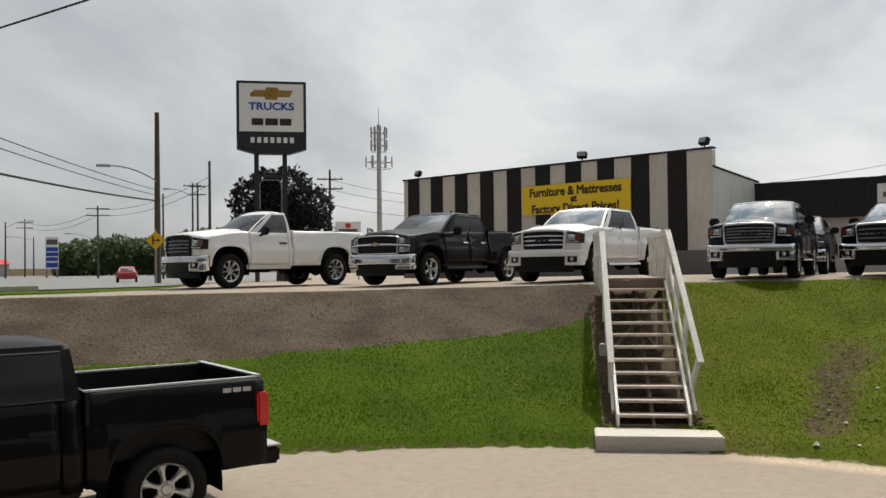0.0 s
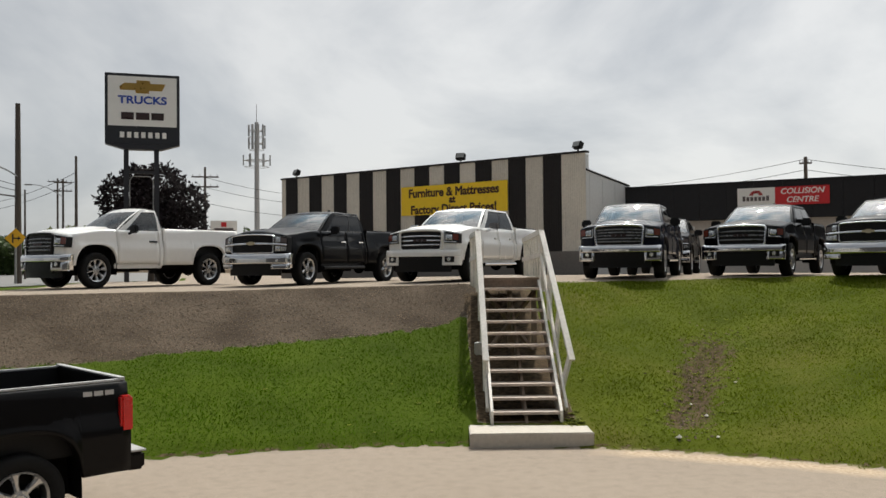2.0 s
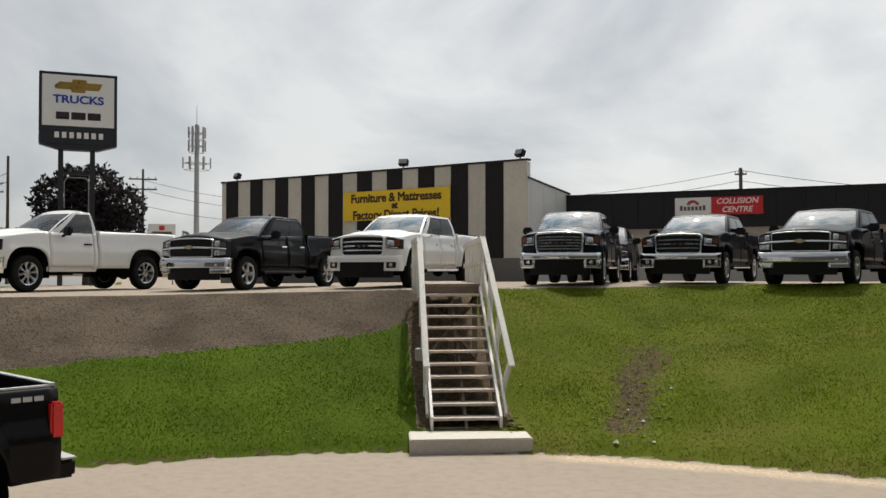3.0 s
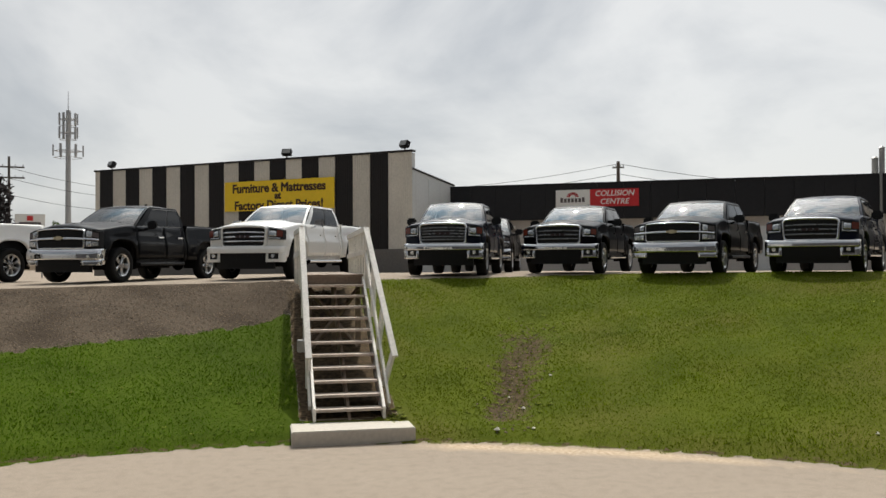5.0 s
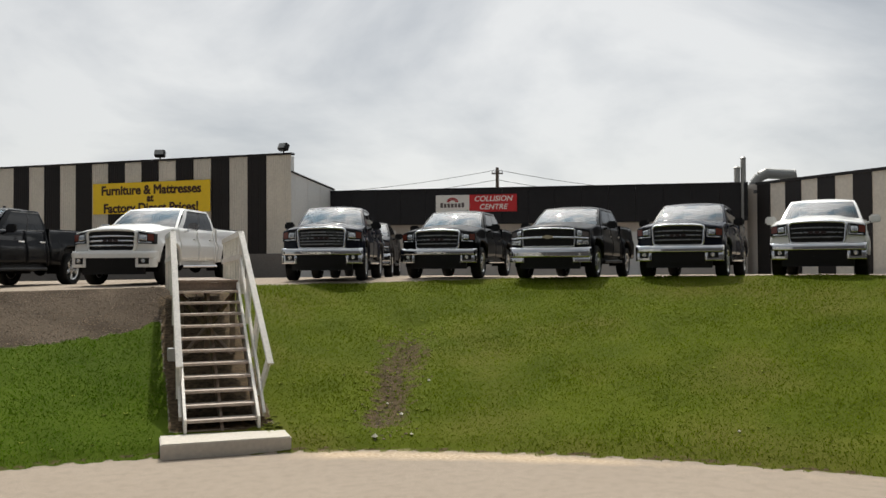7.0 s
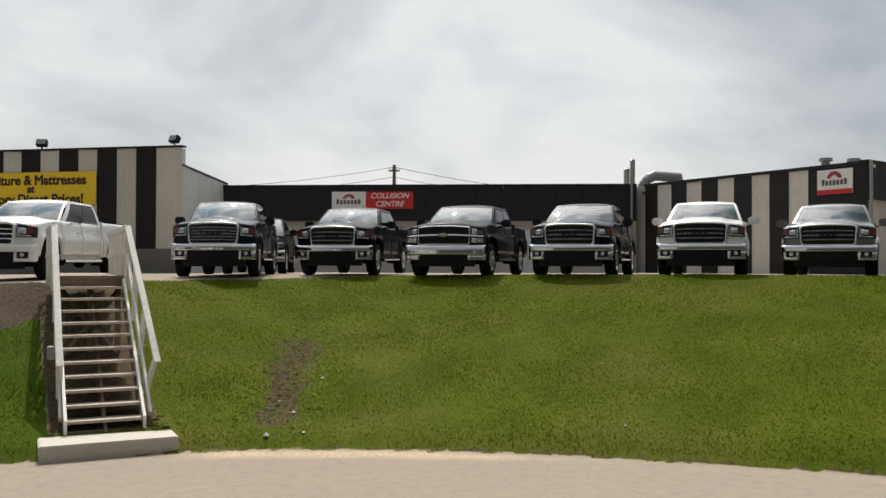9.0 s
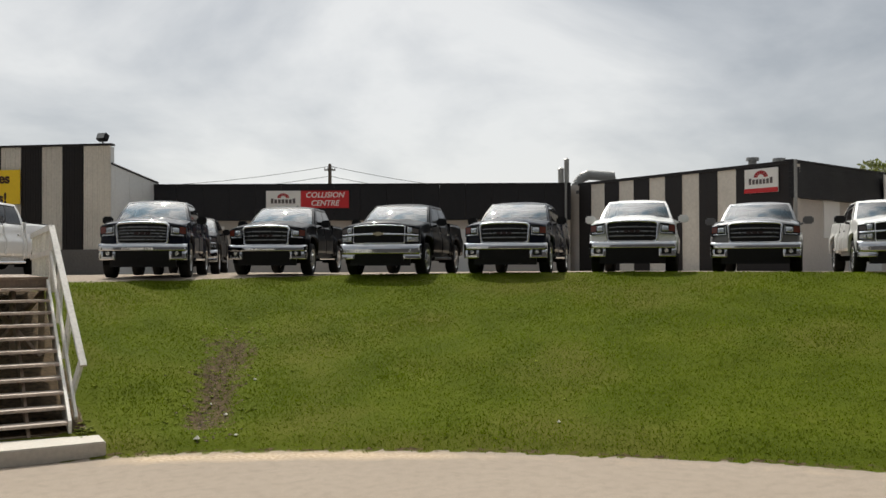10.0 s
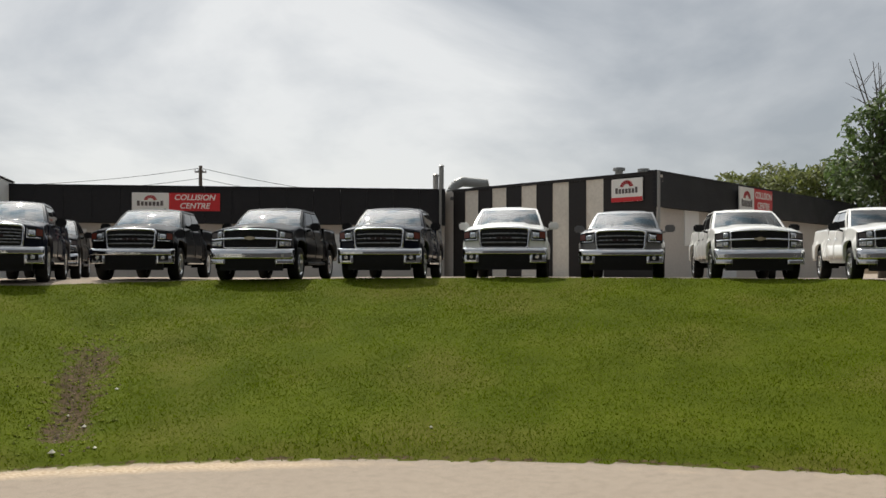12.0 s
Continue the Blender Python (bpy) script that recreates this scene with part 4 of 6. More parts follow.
# ---- wooden stairs up the bank ----
def build_stairs():
    st = holder("wooden_stairs", pose(0, 0, 0), "weathered whitish wooden stairs with handrails up the bank", "stairs")
    x0, x1 = 0.70, 1.74
    y0, z0 = 12.93, 0.37
    rise, run = 0.171, 0.239
    n = 12
    ytop = y0 + run * 11
    for i in range(n - 1):
        y, z = y0 + run * i, z0 + rise * i
        bm = boxm(x0 + 0.04, x1 - 0.04, y - 0.02, y + 0.255, z - 0.038, z, 0.006)
        part("tread", bm, TREADWOOD, st)
    for s in (x0, x1 - 0.045, (x0 + x1) / 2 - 0.02):
        bm = bmesh.new()
        pr = [(y0 - 0.05, 0.19), (y0 + 0.28, 0.19), (ytop + 0.1, z0 + rise * 11 - 0.36), (ytop + 0.1, z0 + rise * 11 - 0.04), (ytop - 0.02, z0 + rise * 11 - 0.04), (y0 - 0.05, z0 + 0.02)]
        a = [bm.verts.new((s, y, z if s != (x0 + x1) / 2 - 0.02 else max(0.19, z - 0.17))) for y, z in pr]
        b = [bm.verts.new((s + 0.04, y, z if s != (x0 + x1) / 2 - 0.02 else max(0.19, z - 0.17))) for y, z in pr]
        bm.faces.new(a)
        bm.faces.new(b[::-1])
        for i in range(6):
            bm.faces.new((a[i], b[i], b[(i + 1) % 6], a[(i + 1) % 6]))
        # outer stringers whitish, the middle one in the darker brown wood
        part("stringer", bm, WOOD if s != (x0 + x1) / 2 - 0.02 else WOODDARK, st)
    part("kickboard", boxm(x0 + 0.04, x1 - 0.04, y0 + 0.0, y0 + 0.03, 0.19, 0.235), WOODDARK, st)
    # deck from the top step to the lot
    dz = z0 + rise * 11
    k = 0
    yy = ytop - 0.02
    while yy < 18.9:
        part("deck_board", boxm(x0 + 0.02, x1 - 0.02, yy, yy + 0.135, dz - 0.038, dz, 0.004), WOODDARK, st)
        yy += 0.142
    for x in (x0 + 0.02, x1 - 0.06):
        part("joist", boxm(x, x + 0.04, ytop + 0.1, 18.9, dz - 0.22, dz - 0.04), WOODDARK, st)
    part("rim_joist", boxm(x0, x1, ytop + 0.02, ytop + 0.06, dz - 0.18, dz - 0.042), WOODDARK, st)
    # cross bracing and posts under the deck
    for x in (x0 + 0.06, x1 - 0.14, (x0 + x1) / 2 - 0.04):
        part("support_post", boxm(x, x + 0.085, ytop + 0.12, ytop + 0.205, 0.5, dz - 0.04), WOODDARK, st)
    for s in (0, 1):
        bm = bmesh.new()
        a, b = (x0 + 0.1, x1 - 0.1) if s else (x1 - 0.1, x0 + 0.1)
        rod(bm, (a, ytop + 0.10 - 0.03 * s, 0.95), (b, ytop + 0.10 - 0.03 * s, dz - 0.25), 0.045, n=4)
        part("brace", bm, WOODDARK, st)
    slope = rise / run
    for side, x in ((-1, x0), (1, x1)):
        xo = x - 0.045 if side < 0 else x
        rx = x + side * 0.03
        # sloping handrail, flat board
        lean = 0.19 if side > 0 else 0.0
        yb, zb, yt, zt = 13.52, 1.08, 15.60, 3.06

        def plank(name, ya, za, yb_, zb_, xa, xb, wide, thick, material):
            d = Vector((xb - xa, yb_ - ya, zb_ - za))
            q = d.to_track_quat("Y", "Z")
            bm = boxm(-wide / 2, wide / 2, 0, d.length, -thick / 2, thick / 2, 0.006)
            bmesh.ops.transform(bm, matrix=Matrix.Translation((xa, ya, za)) @ q.to_matrix().to_4x4(), verts=bm.verts)
            return part(name, bm, material, st)
        plank("handrail", yb - 0.05, zb - 0.04, yt, zt, rx + lean, rx, 0.095, 0.04, WOOD)
        plank("middle_rail", yb - 0.35, zb - 0.72, yt, zt - 0.43, rx + lean * 0.3, rx - 0.01 * side, 0.04, 0.10, WOOD)
        for f in (0.03, 0.36, 0.68, 0.985):
            y = yb + (yt - yb) * f
            z = zb + (zt - zb) * f
            foot = z0 + slope * (y - y0) - 0.25
            bm = bmesh.new()
            rod(bm, (xo + 0.02 + lean * 0.25, y, max(0.2, foot)), (rx + lean * (1 - f), y, z - 0.03), 0.045, n=4)
            part("rail_post", bm, WOOD, st)
        # level rail along the deck
        plank("deck_rail", yt - 0.02, zt - 0.02, 18.85, 2.97 if side > 0 else 3.05, rx, rx, 0.04, 0.10, WOOD)
        plank("deck_rail", yt, zt - 0.42, 18.85, 2.57, rx, rx, 0.04, 0.09, WOOD)
        yy = yt + 0.1
        while yy < 18.9:
            part("baluster", boxm(rx - 0.02, rx + 0.02, yy, yy + 0.06, dz - 0.2, 2.99), WOOD, st)
            yy += 0.46
    # slab
    sl = boxm(0.38, 2.06, 12.22, 13.3, -0.05, 0.20, 0.015)
    part("concrete_slab", sl, CONCRETE, new("slab_foot"))
    s = bpy.data.objects["slab_foot"]
    s.name = "concrete_landing"
    tagged(s, "pale concrete landing slab at the foot of the stairs", "landing slab")
    jb = holder("junction_box", pose(0.60, 14.05, 1.18), "small grey electric box on the stair's side", "electric box")
    part("box_body", boxm(-0.07, 0.05, -0.12, 0.12, -0.09, 0.09, 0.01), GALV, jb)


build_stairs()


# ---- buildings ----
def wall_frame(p, q, z=0.0):
    """x along the wall from p to q, y away behind it, z up."""
    d = Vector((q[0] - p[0], q[1] - p[1], 0))
    return Matrix.Translation((p[0], p[1], z)) @ Matrix.Rotation(math.atan2(d.y, d.x), 4, "Z"), d.length


FB0, FB1 = (-8.89, 52.65), (6.75, 40.44)


def striped_wall(b, length, edges, z0, z1, ribs=0.11, skip=()):
    """Upright cladding strips, each ribbed; edges are the strips' borders along the wall, the first one pale."""
    for i in range(len(edges) - 1):
        a, c = edges[i], edges[i + 1]
        pale = i % 2 == 0
        bm = bmesh.new()
        n = max(2, int((c - a) / ribs))
        pts = []
        for k in range(n):
            x = a + (c - a) * k / n
            w = (c - a) / n
            d = -0.03 if pale else -0.055
            pts += [(x, d), (x + w * 0.55, d), (x + w * 0.65, d + 0.022), (x + w * 0.9, d + 0.022)]
        pts.append((c, -0.03 if pale else -0.055))
        pts = [(a, 0.0)] + pts + [(c, 0.0)]
        sheet(bm, [[(x, y, z0), (x, y, z1)] for x, y in pts])
        part("cladding_strip", bm, CREAM if pale else BROWN, b, "cream ribbed strip" if pale else "dark brown ribbed strip")


def build_store():
    m, ln = wall_frame(FB0, FB1)
    b = holder("furniture_store", m, "single-storey store with cream and dark brown upright stripes", "building")
    gz, top = 1.7, 7.42
    part("wall", boxm(0, ln, 0.0, 0.3, gz, top - 0.05), SIDEWALL, b, "pale walls")
    part("back_wall", boxm(0, ln - 0.05, 0.3, 14, gz, 5.5), SIDEWALL, b, "pale walls")
    part("plinth", boxm(-0.02, ln + 0.06, -0.10, 0.0, gz, 3.0), PLINTH, b, "grey concrete plinth")
    # strip borders along the wall, from the far end to the corner
    ed = [0.0, 0.37]
    x = 0.37
    per = 0.9605
    for i in range(19):
        x += per
        ed.append(x)
    ed.append(ln)
    striped_wall(b, ln, ed, 3.0, top)
    part("parapet_cap", boxm(-0.05, ln + 0.06, -0.09, 0.25, top, top + 0.09), BROWN, b, "thin dark parapet cap")
    bm = bmesh.new()
    pr = [(ln + 0.03, 0.0, gz), (ln + 0.03, 14, gz), (ln + 0.03, 14, 5.6), (ln + 0.03, 4.3, 6.15), (ln + 0.03, 0.05, 6.62), (ln + 0.03, 0.0, 6.62)]
    a = [bm.verts.new(p) for p in pr]
    c = [bm.verts.new((p[0] - 0.03, p[1], p[2])) for p in pr]
    bm.faces.new(a)
    bm.faces.new(c[::-1])
    for i in range(6):
        bm.faces.new((a[i], c[i], c[(i + 1) % 6], a[(i + 1) % 6]))
    part("side_wall", bm, SIDEWALL, b, "pale side wall")
    for k in range(4):
        h = (6.62 if k == 0 else 6.62 - 0.11 * (0.3 + 1.25 * k))
        part("side_rib", boxm(ln + 0.03, ln + 0.045, 0.3 + 1.25 * k, 0.34 + 1.25 * k, 2.2, h - 0.15), SIDEWALL, b)
    bm = bmesh.new()
    rod(bm, (ln + 0.05, 0.0, 6.66), (ln + 0.05, 4.3, 6.19), 0.05, n=4)
    part("side_trim", bm, BROWN, b)
    # banner
    bw = holder("banner", m @ pose(0, -0.10, 0), "yellow banner with dark brown lettering", "banner")
    u0, u1 = 9.15, 15.74
    part("cloth", boxm(u0, u1, -0.03, -0.005, 4.97, 6.45, 0.004), YELLOW, bw)
    cx = (u0 + u1) / 2
    for txt, z, s in (("Furniture & Mattresses", 6.07, 0.60), ("at", 5.68, 0.48), ("Factory Direct Prices!", 5.22, 0.60)):
        text_part("lettering", txt, s, BROWNINK, bw, pose(cx, -0.028, z, 90), 0.002, 0.0, 1.0, 0.022)
    bm = bmesh.new()
    for xa, xb, za, zb in ((u0, u1, 4.97, 4.99), (u0, u1, 6.43, 6.45), (u0, u0 + 0.02, 4.99, 6.43), (u1 - 0.02, u1, 4.99, 6.43)):
        box(bm, xa, xb, -0.036, -0.031, za, zb)
    part("hem", bm, YELLOW, bw)
    # floodlights on the parapet
    for u, back in ((1.12, 0), (12.83, 1), (ln - 0.42, 0)):
        fl = holder("floodlight", m @ pose(u, 0.1, top + 0.09, 0, 0, 20 if back else -15), "black floodlight on the store's parapet", "floodlight", "parapet floodlights")
        bm = bmesh.new()
        rod(bm, (0, 0, 0), (0, 0, 0.25), 0.035)
        part("bracket", bm, PLASTIC, fl)
        bm = boxm(-0.24, 0.24, -0.13, 0.13, -0.16, 0.16, 0.03)
        bmesh.ops.transform(bm, matrix=pose(0, 0, 0.28, -25, 0, 0), verts=bm.verts)
        part("lamp_head", bm, PLASTIC, fl)
        bm = boxm(-0.20, 0.20, -0.15, -0.135, -0.12, 0.12)
        bmesh.ops.transform(bm, matrix=pose(0, 0, 0.28, -25, 0, 0), verts=bm.verts)
        part("lamp_glass", bm, GALV, fl)


CO0, CO1 = (9.20, 43.85), (26.20, 34.02)


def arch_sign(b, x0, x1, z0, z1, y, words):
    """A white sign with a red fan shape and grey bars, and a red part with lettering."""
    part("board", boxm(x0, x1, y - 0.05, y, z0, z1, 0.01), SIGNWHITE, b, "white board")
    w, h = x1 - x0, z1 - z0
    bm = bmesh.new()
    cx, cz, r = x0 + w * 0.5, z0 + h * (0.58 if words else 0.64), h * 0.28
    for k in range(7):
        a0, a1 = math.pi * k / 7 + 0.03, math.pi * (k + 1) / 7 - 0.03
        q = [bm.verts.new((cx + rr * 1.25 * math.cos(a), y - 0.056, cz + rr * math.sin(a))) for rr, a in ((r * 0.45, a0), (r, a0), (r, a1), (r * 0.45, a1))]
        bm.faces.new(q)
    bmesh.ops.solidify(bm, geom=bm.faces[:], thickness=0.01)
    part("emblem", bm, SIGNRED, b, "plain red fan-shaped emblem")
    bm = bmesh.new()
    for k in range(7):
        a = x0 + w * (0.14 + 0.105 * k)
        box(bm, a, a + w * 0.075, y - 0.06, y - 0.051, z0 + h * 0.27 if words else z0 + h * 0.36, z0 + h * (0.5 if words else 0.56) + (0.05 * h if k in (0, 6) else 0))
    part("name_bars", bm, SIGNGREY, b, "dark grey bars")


def build_collision_shop():
    m, ln = wall_frame(CO0, CO1)
    b = holder("collision_shop", m, "long low shop with a black fascia over pale block walls", "building")
    gz, top, fb = 1.6, 6.03, 4.38
    part("wall", boxm(0, ln, 0, 12, gz, top - 0.1), BLOCK, b, "pale block wall")
    n = 16
    for i in range(n):
        part("fascia_panel", boxm(ln * i / n + 0.004, ln * (i + 1) / n - 0.004, -0.32, -0.002, fb, top, 0.008), FASCIA, b)
    part("roof_edge", boxm(-0.02, ln, -0.36, 0.3, top, top + 0.06), FASCIA, b)
    for u, w in ((14.0, 0.95),):
        d = part("overhead_door" if w > 1 else "entry_door", boxm(u, u + w, -0.04, 0.0, gz, 4.1 if w > 1 else 3.95), SIDEWALL, b, "pale closed door")
        if w > 1:
            for k in range(4):
                part("door_panel", boxm(u + 0.06, u + w - 0.06, -0.055, -0.041, 1.9 + 0.55 * k, 2.40 + 0.55 * k), SIDEWALL, d)
    bm = bmesh.new()
    rod(bm, (ln - 0.25, -0.42, gz), (ln - 0.25, -0.42, top + 0.05), 0.06, n=8)
    part("downspout", bm, GALV, b, "pale downspout")
    for u in (3.3, 13.2):
        bm = bmesh.new()
        box(bm, u - 0.09, u + 0.09, -0.2, 0, 3.95, 4.12, 0.02)
        part("wall_lamp", bm, SIGNWHITE, b)
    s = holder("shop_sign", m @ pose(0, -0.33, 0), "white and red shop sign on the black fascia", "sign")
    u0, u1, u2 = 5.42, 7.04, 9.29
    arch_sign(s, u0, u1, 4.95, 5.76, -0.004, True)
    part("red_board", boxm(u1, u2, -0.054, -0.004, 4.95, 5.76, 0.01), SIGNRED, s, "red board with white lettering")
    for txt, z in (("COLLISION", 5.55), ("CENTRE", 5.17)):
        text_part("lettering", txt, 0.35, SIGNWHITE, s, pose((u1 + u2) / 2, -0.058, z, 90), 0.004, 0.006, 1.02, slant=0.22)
    # stacks and duct on the roof
    k = holder("roof_stack", m @ pose(ln + 0.05, 1.6, top), "galvanised exhaust stacks with a bent duct on the roof", "exhaust duct")
    for dx, h, r in ((0, 1.35, 0.12), (-0.28, 0.9, 0.14)):
        bm = bmesh.new()
        rod(bm, (dx, 0, -0.05), (dx, 0, h), r, n=14)
        rod(bm, (dx, 0, h), (dx, 0, h + 0.08), r * 1.25, r * 0.4, n=14)
        part("stack", bm, GALV, k)
    bm = bmesh.new()
    pts = [Vector((0.45, 0, -0.05)), Vector((0.5, 0, 0.15)), Vector((0.72, 0, 0.45)), Vector((1.05, 0, 0.60)), Vector((2.3, 0, 0.50))]
    for p, q in zip(pts, pts[1:]):
        rod(bm, p, q, 0.24, n=14)
    part("duct", bm, GALV, k, smooth=False)
    for p in pts[1:]:
        bm = bmesh.new()
        rod(bm, p - Vector((0.02, 0, 0)), p + Vector((0.02, 0, 0.01)), 0.26, n=14)
        part("duct_band", bm, GALV, k)


RB0, RB1 = (26.56, 33.70), (27.26, 22.27)


def build_right_building():
    m, ln = wall_frame(RB0, RB1)
    b = holder("striped_shop", m, "striped shop with black sloping fascia on its corner", "building")
    gz, top = 1.6, 6.08
    part("wall", boxm(-1.2, ln, 0.0, 0.4, gz, top - 0.06), BLOCK, b, "pale block wall")
    eds = [0.0] + [0.8 + 0.909 * k for k in range(10)] + [ln]
    for i in range(len(eds) - 1):
        a, c = eds[i], eds[i + 1]
        pale = i % 2 == 1
        part("cladding_strip", boxm(a, c, -0.05 if pale else -0.08, -0.002, gz, top - 0.12), CREAM if pale else BROWN, b, "cream strip" if pale else "dark brown strip")
    part("parapet_cap", boxm(-0.05, ln + 0.1, -0.12, 0.3, top - 0.12, top), BROWN, b)
    # corner fascia along the other side
    d = Vector((0.978, 0.208, 0))
    fm = Matrix.Translation((RB1[0], RB1[1], 0)) @ Matrix.Rotation(math.atan2(d.y, d.x), 4, "Z")
    f = holder("corner_wing", fm, "wing with black shingled fascia over pale wall", "building")
    part("wing_wall", boxm(0.05, 26, 0.10, 0.6, gz, top - 0.2), BLOCK, f, "pale wall")
    for k in range(7):
        z = top - 0.22 - 0.19 * k
        part("shingle_course", boxm(-0.12, 26, -0.03 - 0.028 * k, 0.09, z, z + 0.185, 0.006), FASCIA, f)
    part("wing_cap", boxm(-0.14, 26, -0.06, 0.3, top - 0.035, top + 0.03), FASCIA, f)
    part("upper_window", boxm(2.5, 3.8, 0.06, 0.098, 3.3, 4.72), SIGNWHITE, f, "white panel")
    part("overhead_door", boxm(4.6, 7.6, 0.06, 0.098, gz, 4.3), SIDEWALL, f, "pale overhead door")
    bm = bmesh.new()
    rod(bm, (-0.2, -0.2, gz), (-0.2, -0.2, top), 0.06, n=8)
    part("downspout", bm, GALV, f, "pale downspout")
    s = holder("fan_sign", m @ pose(0, -0.10, 0), "white sign with red fan emblem on the striped wall", "sign")
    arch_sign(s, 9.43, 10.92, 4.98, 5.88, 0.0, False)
    part("red_strip", boxm(9.43, 10.92, -0.062, -0.051, 4.98, 5.15), SIGNRED, s)
    s = holder("wing_sign", fm @ pose(0, -0.22, 0), "white and red sign on the wing's black fascia", "sign")
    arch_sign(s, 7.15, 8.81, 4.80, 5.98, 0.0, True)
    part("red_board", boxm(8.81, 11.0, -0.05, 0.0, 4.80, 5.98, 0.01), SIGNRED, s, "red board")
    for txt, z in (("COLLISION", 5.68), ("CENTRE", 5.22)):
        text_part("lettering", txt, 0.42, SIGNWHITE, s, pose(9.9, -0.054, z, 90), 0.004, 0.008, 0.92)
    for u, v, h, r, cap in ((2.0, 1.6, 0.28, 0.16, True), (1.6, 2.5, 0.35, 0.16, True), (2.4, 3.0, 0.55, 0.07, False), (5.6, 3.0, 0.5, 0.07, False)):
        o = holder("roof_vent", fm @ pose(u, v, top - 0.05), "small metal roof vent", "roof vent", "roof vents")
        bm = bmesh.new()
        rod(bm, (0, 0, -0.4), (0, 0, h), r, n=12)
        part("pipe", bm, GALV, o)
        if cap:
            bm = bmesh.new()
            rod(bm, (0, 0, h), (0, 0, h + 0.12), r * 1.6, r * 1.5, n=12)
            part("cap", bm, GALV, o)


build_store()
build_collision_shop()
build_right_building()


# ---- the tall dealer sign ----
def build_sign():
    p = polar(-17.91, 40.0, 1.5)
    m = pose(*p, 0, 0, 17.91)
    s = holder("pylon_sign", m, "tall square sign with a white face on two black posts", "pylon sign")
    z0, z1 = 7.60 - 1.5, 10.55 - 1.5
    w = 1.49
    part("cabinet", boxm(-w, w, -0.2, 0.3, z0 + 0.0, z1, 0.02), SIGNBLACK, s, "black sign cabinet")
    part("face", boxm(-w + 0.12, w - 0.12, -0.215, -0.201, z0 + 0.75, z1 - 0.12), SIGNWHITE, s, "white face")
    bm = bmesh.new()
    a = [bm.verts.new(q) for q in ((-w, -0.2, z0), (w, -0.2, z0), (0.75, -0.2, z0 - 0.22), (-0.70, -0.2, z0 - 0.22))]
    f = bm.faces.new(a)
    r = bmesh.ops.extrude_face_region(bm, geom=[f])
    bmesh.ops.translate(bm, vec=(0, 0.5, 0), verts=[v for v in r["geom"] if isinstance(v, bmesh.types.BMVert)])
    part("cabinet_foot", bm, SIGNBLACK, s)
    # gold cross-shaped emblem
    bm = bmesh.new()
    for off, mt in ((0, 0),):
        zc = z1 - 0.57
        pts = [(-0.92, 0.0), (-0.72, 0.17), (-0.24, 0.17), (-0.24, 0.29), (0.30, 0.29), (0.30, 0.17), (0.92, 0.17), (0.78, -0.13), (0.26, -0.13), (0.26, -0.25), (-0.28, -0.25), (-0.28, -0.13), (-0.88, -0.13)]
        q = [bm.verts.new((x, -0.222, zc + z)) for x, z in pts]
        bm.faces.new(q)
        bmesh.ops.solidify(bm, geom=bm.faces[:], thickness=0.02)
    part("emblem", bm, GOLD, s, "plain gold cross-shaped emblem")
    text_part("lettering", "TRUCKS", 0.44, SIGNBLUE, s, pose(0.0, -0.222, z1 - 1.12, 90), 0.006, 0.014, 1.18)
    bm = bmesh.new()
    zc = z1 - 1.78
    for xa, xb, za, zb in ((-0.85, -0.35, -0.15, 0.15), (-0.27, 0.27, -0.15, 0.15), (0.35, 0.85, -0.15, 0.15)):
        box(bm, xa, xb, -0.228, -0.216, zc + za, zc + zb)
    part("logo_bars", bm, REDBADGE, s, "plain dark red bars")
    bm = bmesh.new()
    for k in range(7):
        x = -0.90 + 0.28 * k
        box(bm, x, x + 0.17, -0.228, -0.203, z0 + 0.26, z0 + 0.50)
    part("name_bars", bm, SIGNWHITE, s, "plain white bars")
    for x in (-0.66, 0.55):
        part("post", boxm(x - 0.10, x + 0.10, -0.08, 0.12, -0.2, z0), SIGNBLACK, s)
    bm = boxm(-0.56, 0.45, -0.03, 0.06, z0 - 1.22, z0 - 1.10)
    part("cross_bar", bm, SIGNBLACK, s)
    bm = bmesh.new()
    for x in (-0.52, 0.41):
        rod(bm, (x, -0.06, z0 - 4.5), (x, -0.06, z0 - 1.5), 0.02, n=6)
    rod(bm, (-0.52, -0.06, z0 - 1.5), (-0.40, -0.06, z0 - 1.34), 0.02, n=6)
    rod(bm, (0.41, -0.06, z0 - 1.5), (0.29, -0.06, z0 - 1.34), 0.02, n=6)
    rod(bm, (-0.40, -0.06, z0 - 1.34), (0.29, -0.06, z0 - 1.34), 0.02, n=6)
    part("trim_frame", bm, GALV, s)


build_sign()


# ---- the back of the striped shop and an added dark wall behind the eye ----
def build_roofs():
    b = bpy.data.objects["striped_shop"]
    bm = bmesh.new()
    m = b.matrix_basis.inverted()
    pts = [(26.5, 33.9), (27.4, 22.5), (52.0, 27.6), (50.0, 45.0), (30.0, 44.0)]
    lo = [bm.verts.new(m @ Vector((x, y, 5.6))) for x, y in pts]
    hi = [bm.verts.new(m @ Vector((x, y, 5.75))) for x, y in pts]
    bm.faces.new(lo[::-1])
    bm.faces.new(hi)
    for i in range(5):
        bm.faces.new((lo[i], lo[(i + 1) % 5], hi[(i + 1) % 5], hi[i]))
    part("flat_roof", bm, ROOFING, b)
    # added wall, unseen behind the eye, that darkens reflections in the trucks
    c = holder("reflection_wall", pose(0, -7, 0), "added unseen dark wall that darkens reflections", "building")
    part("wall", boxm(-40, 40, -6, 0, 0, 8.5), REFLECTDARK, c)


build_roofs()


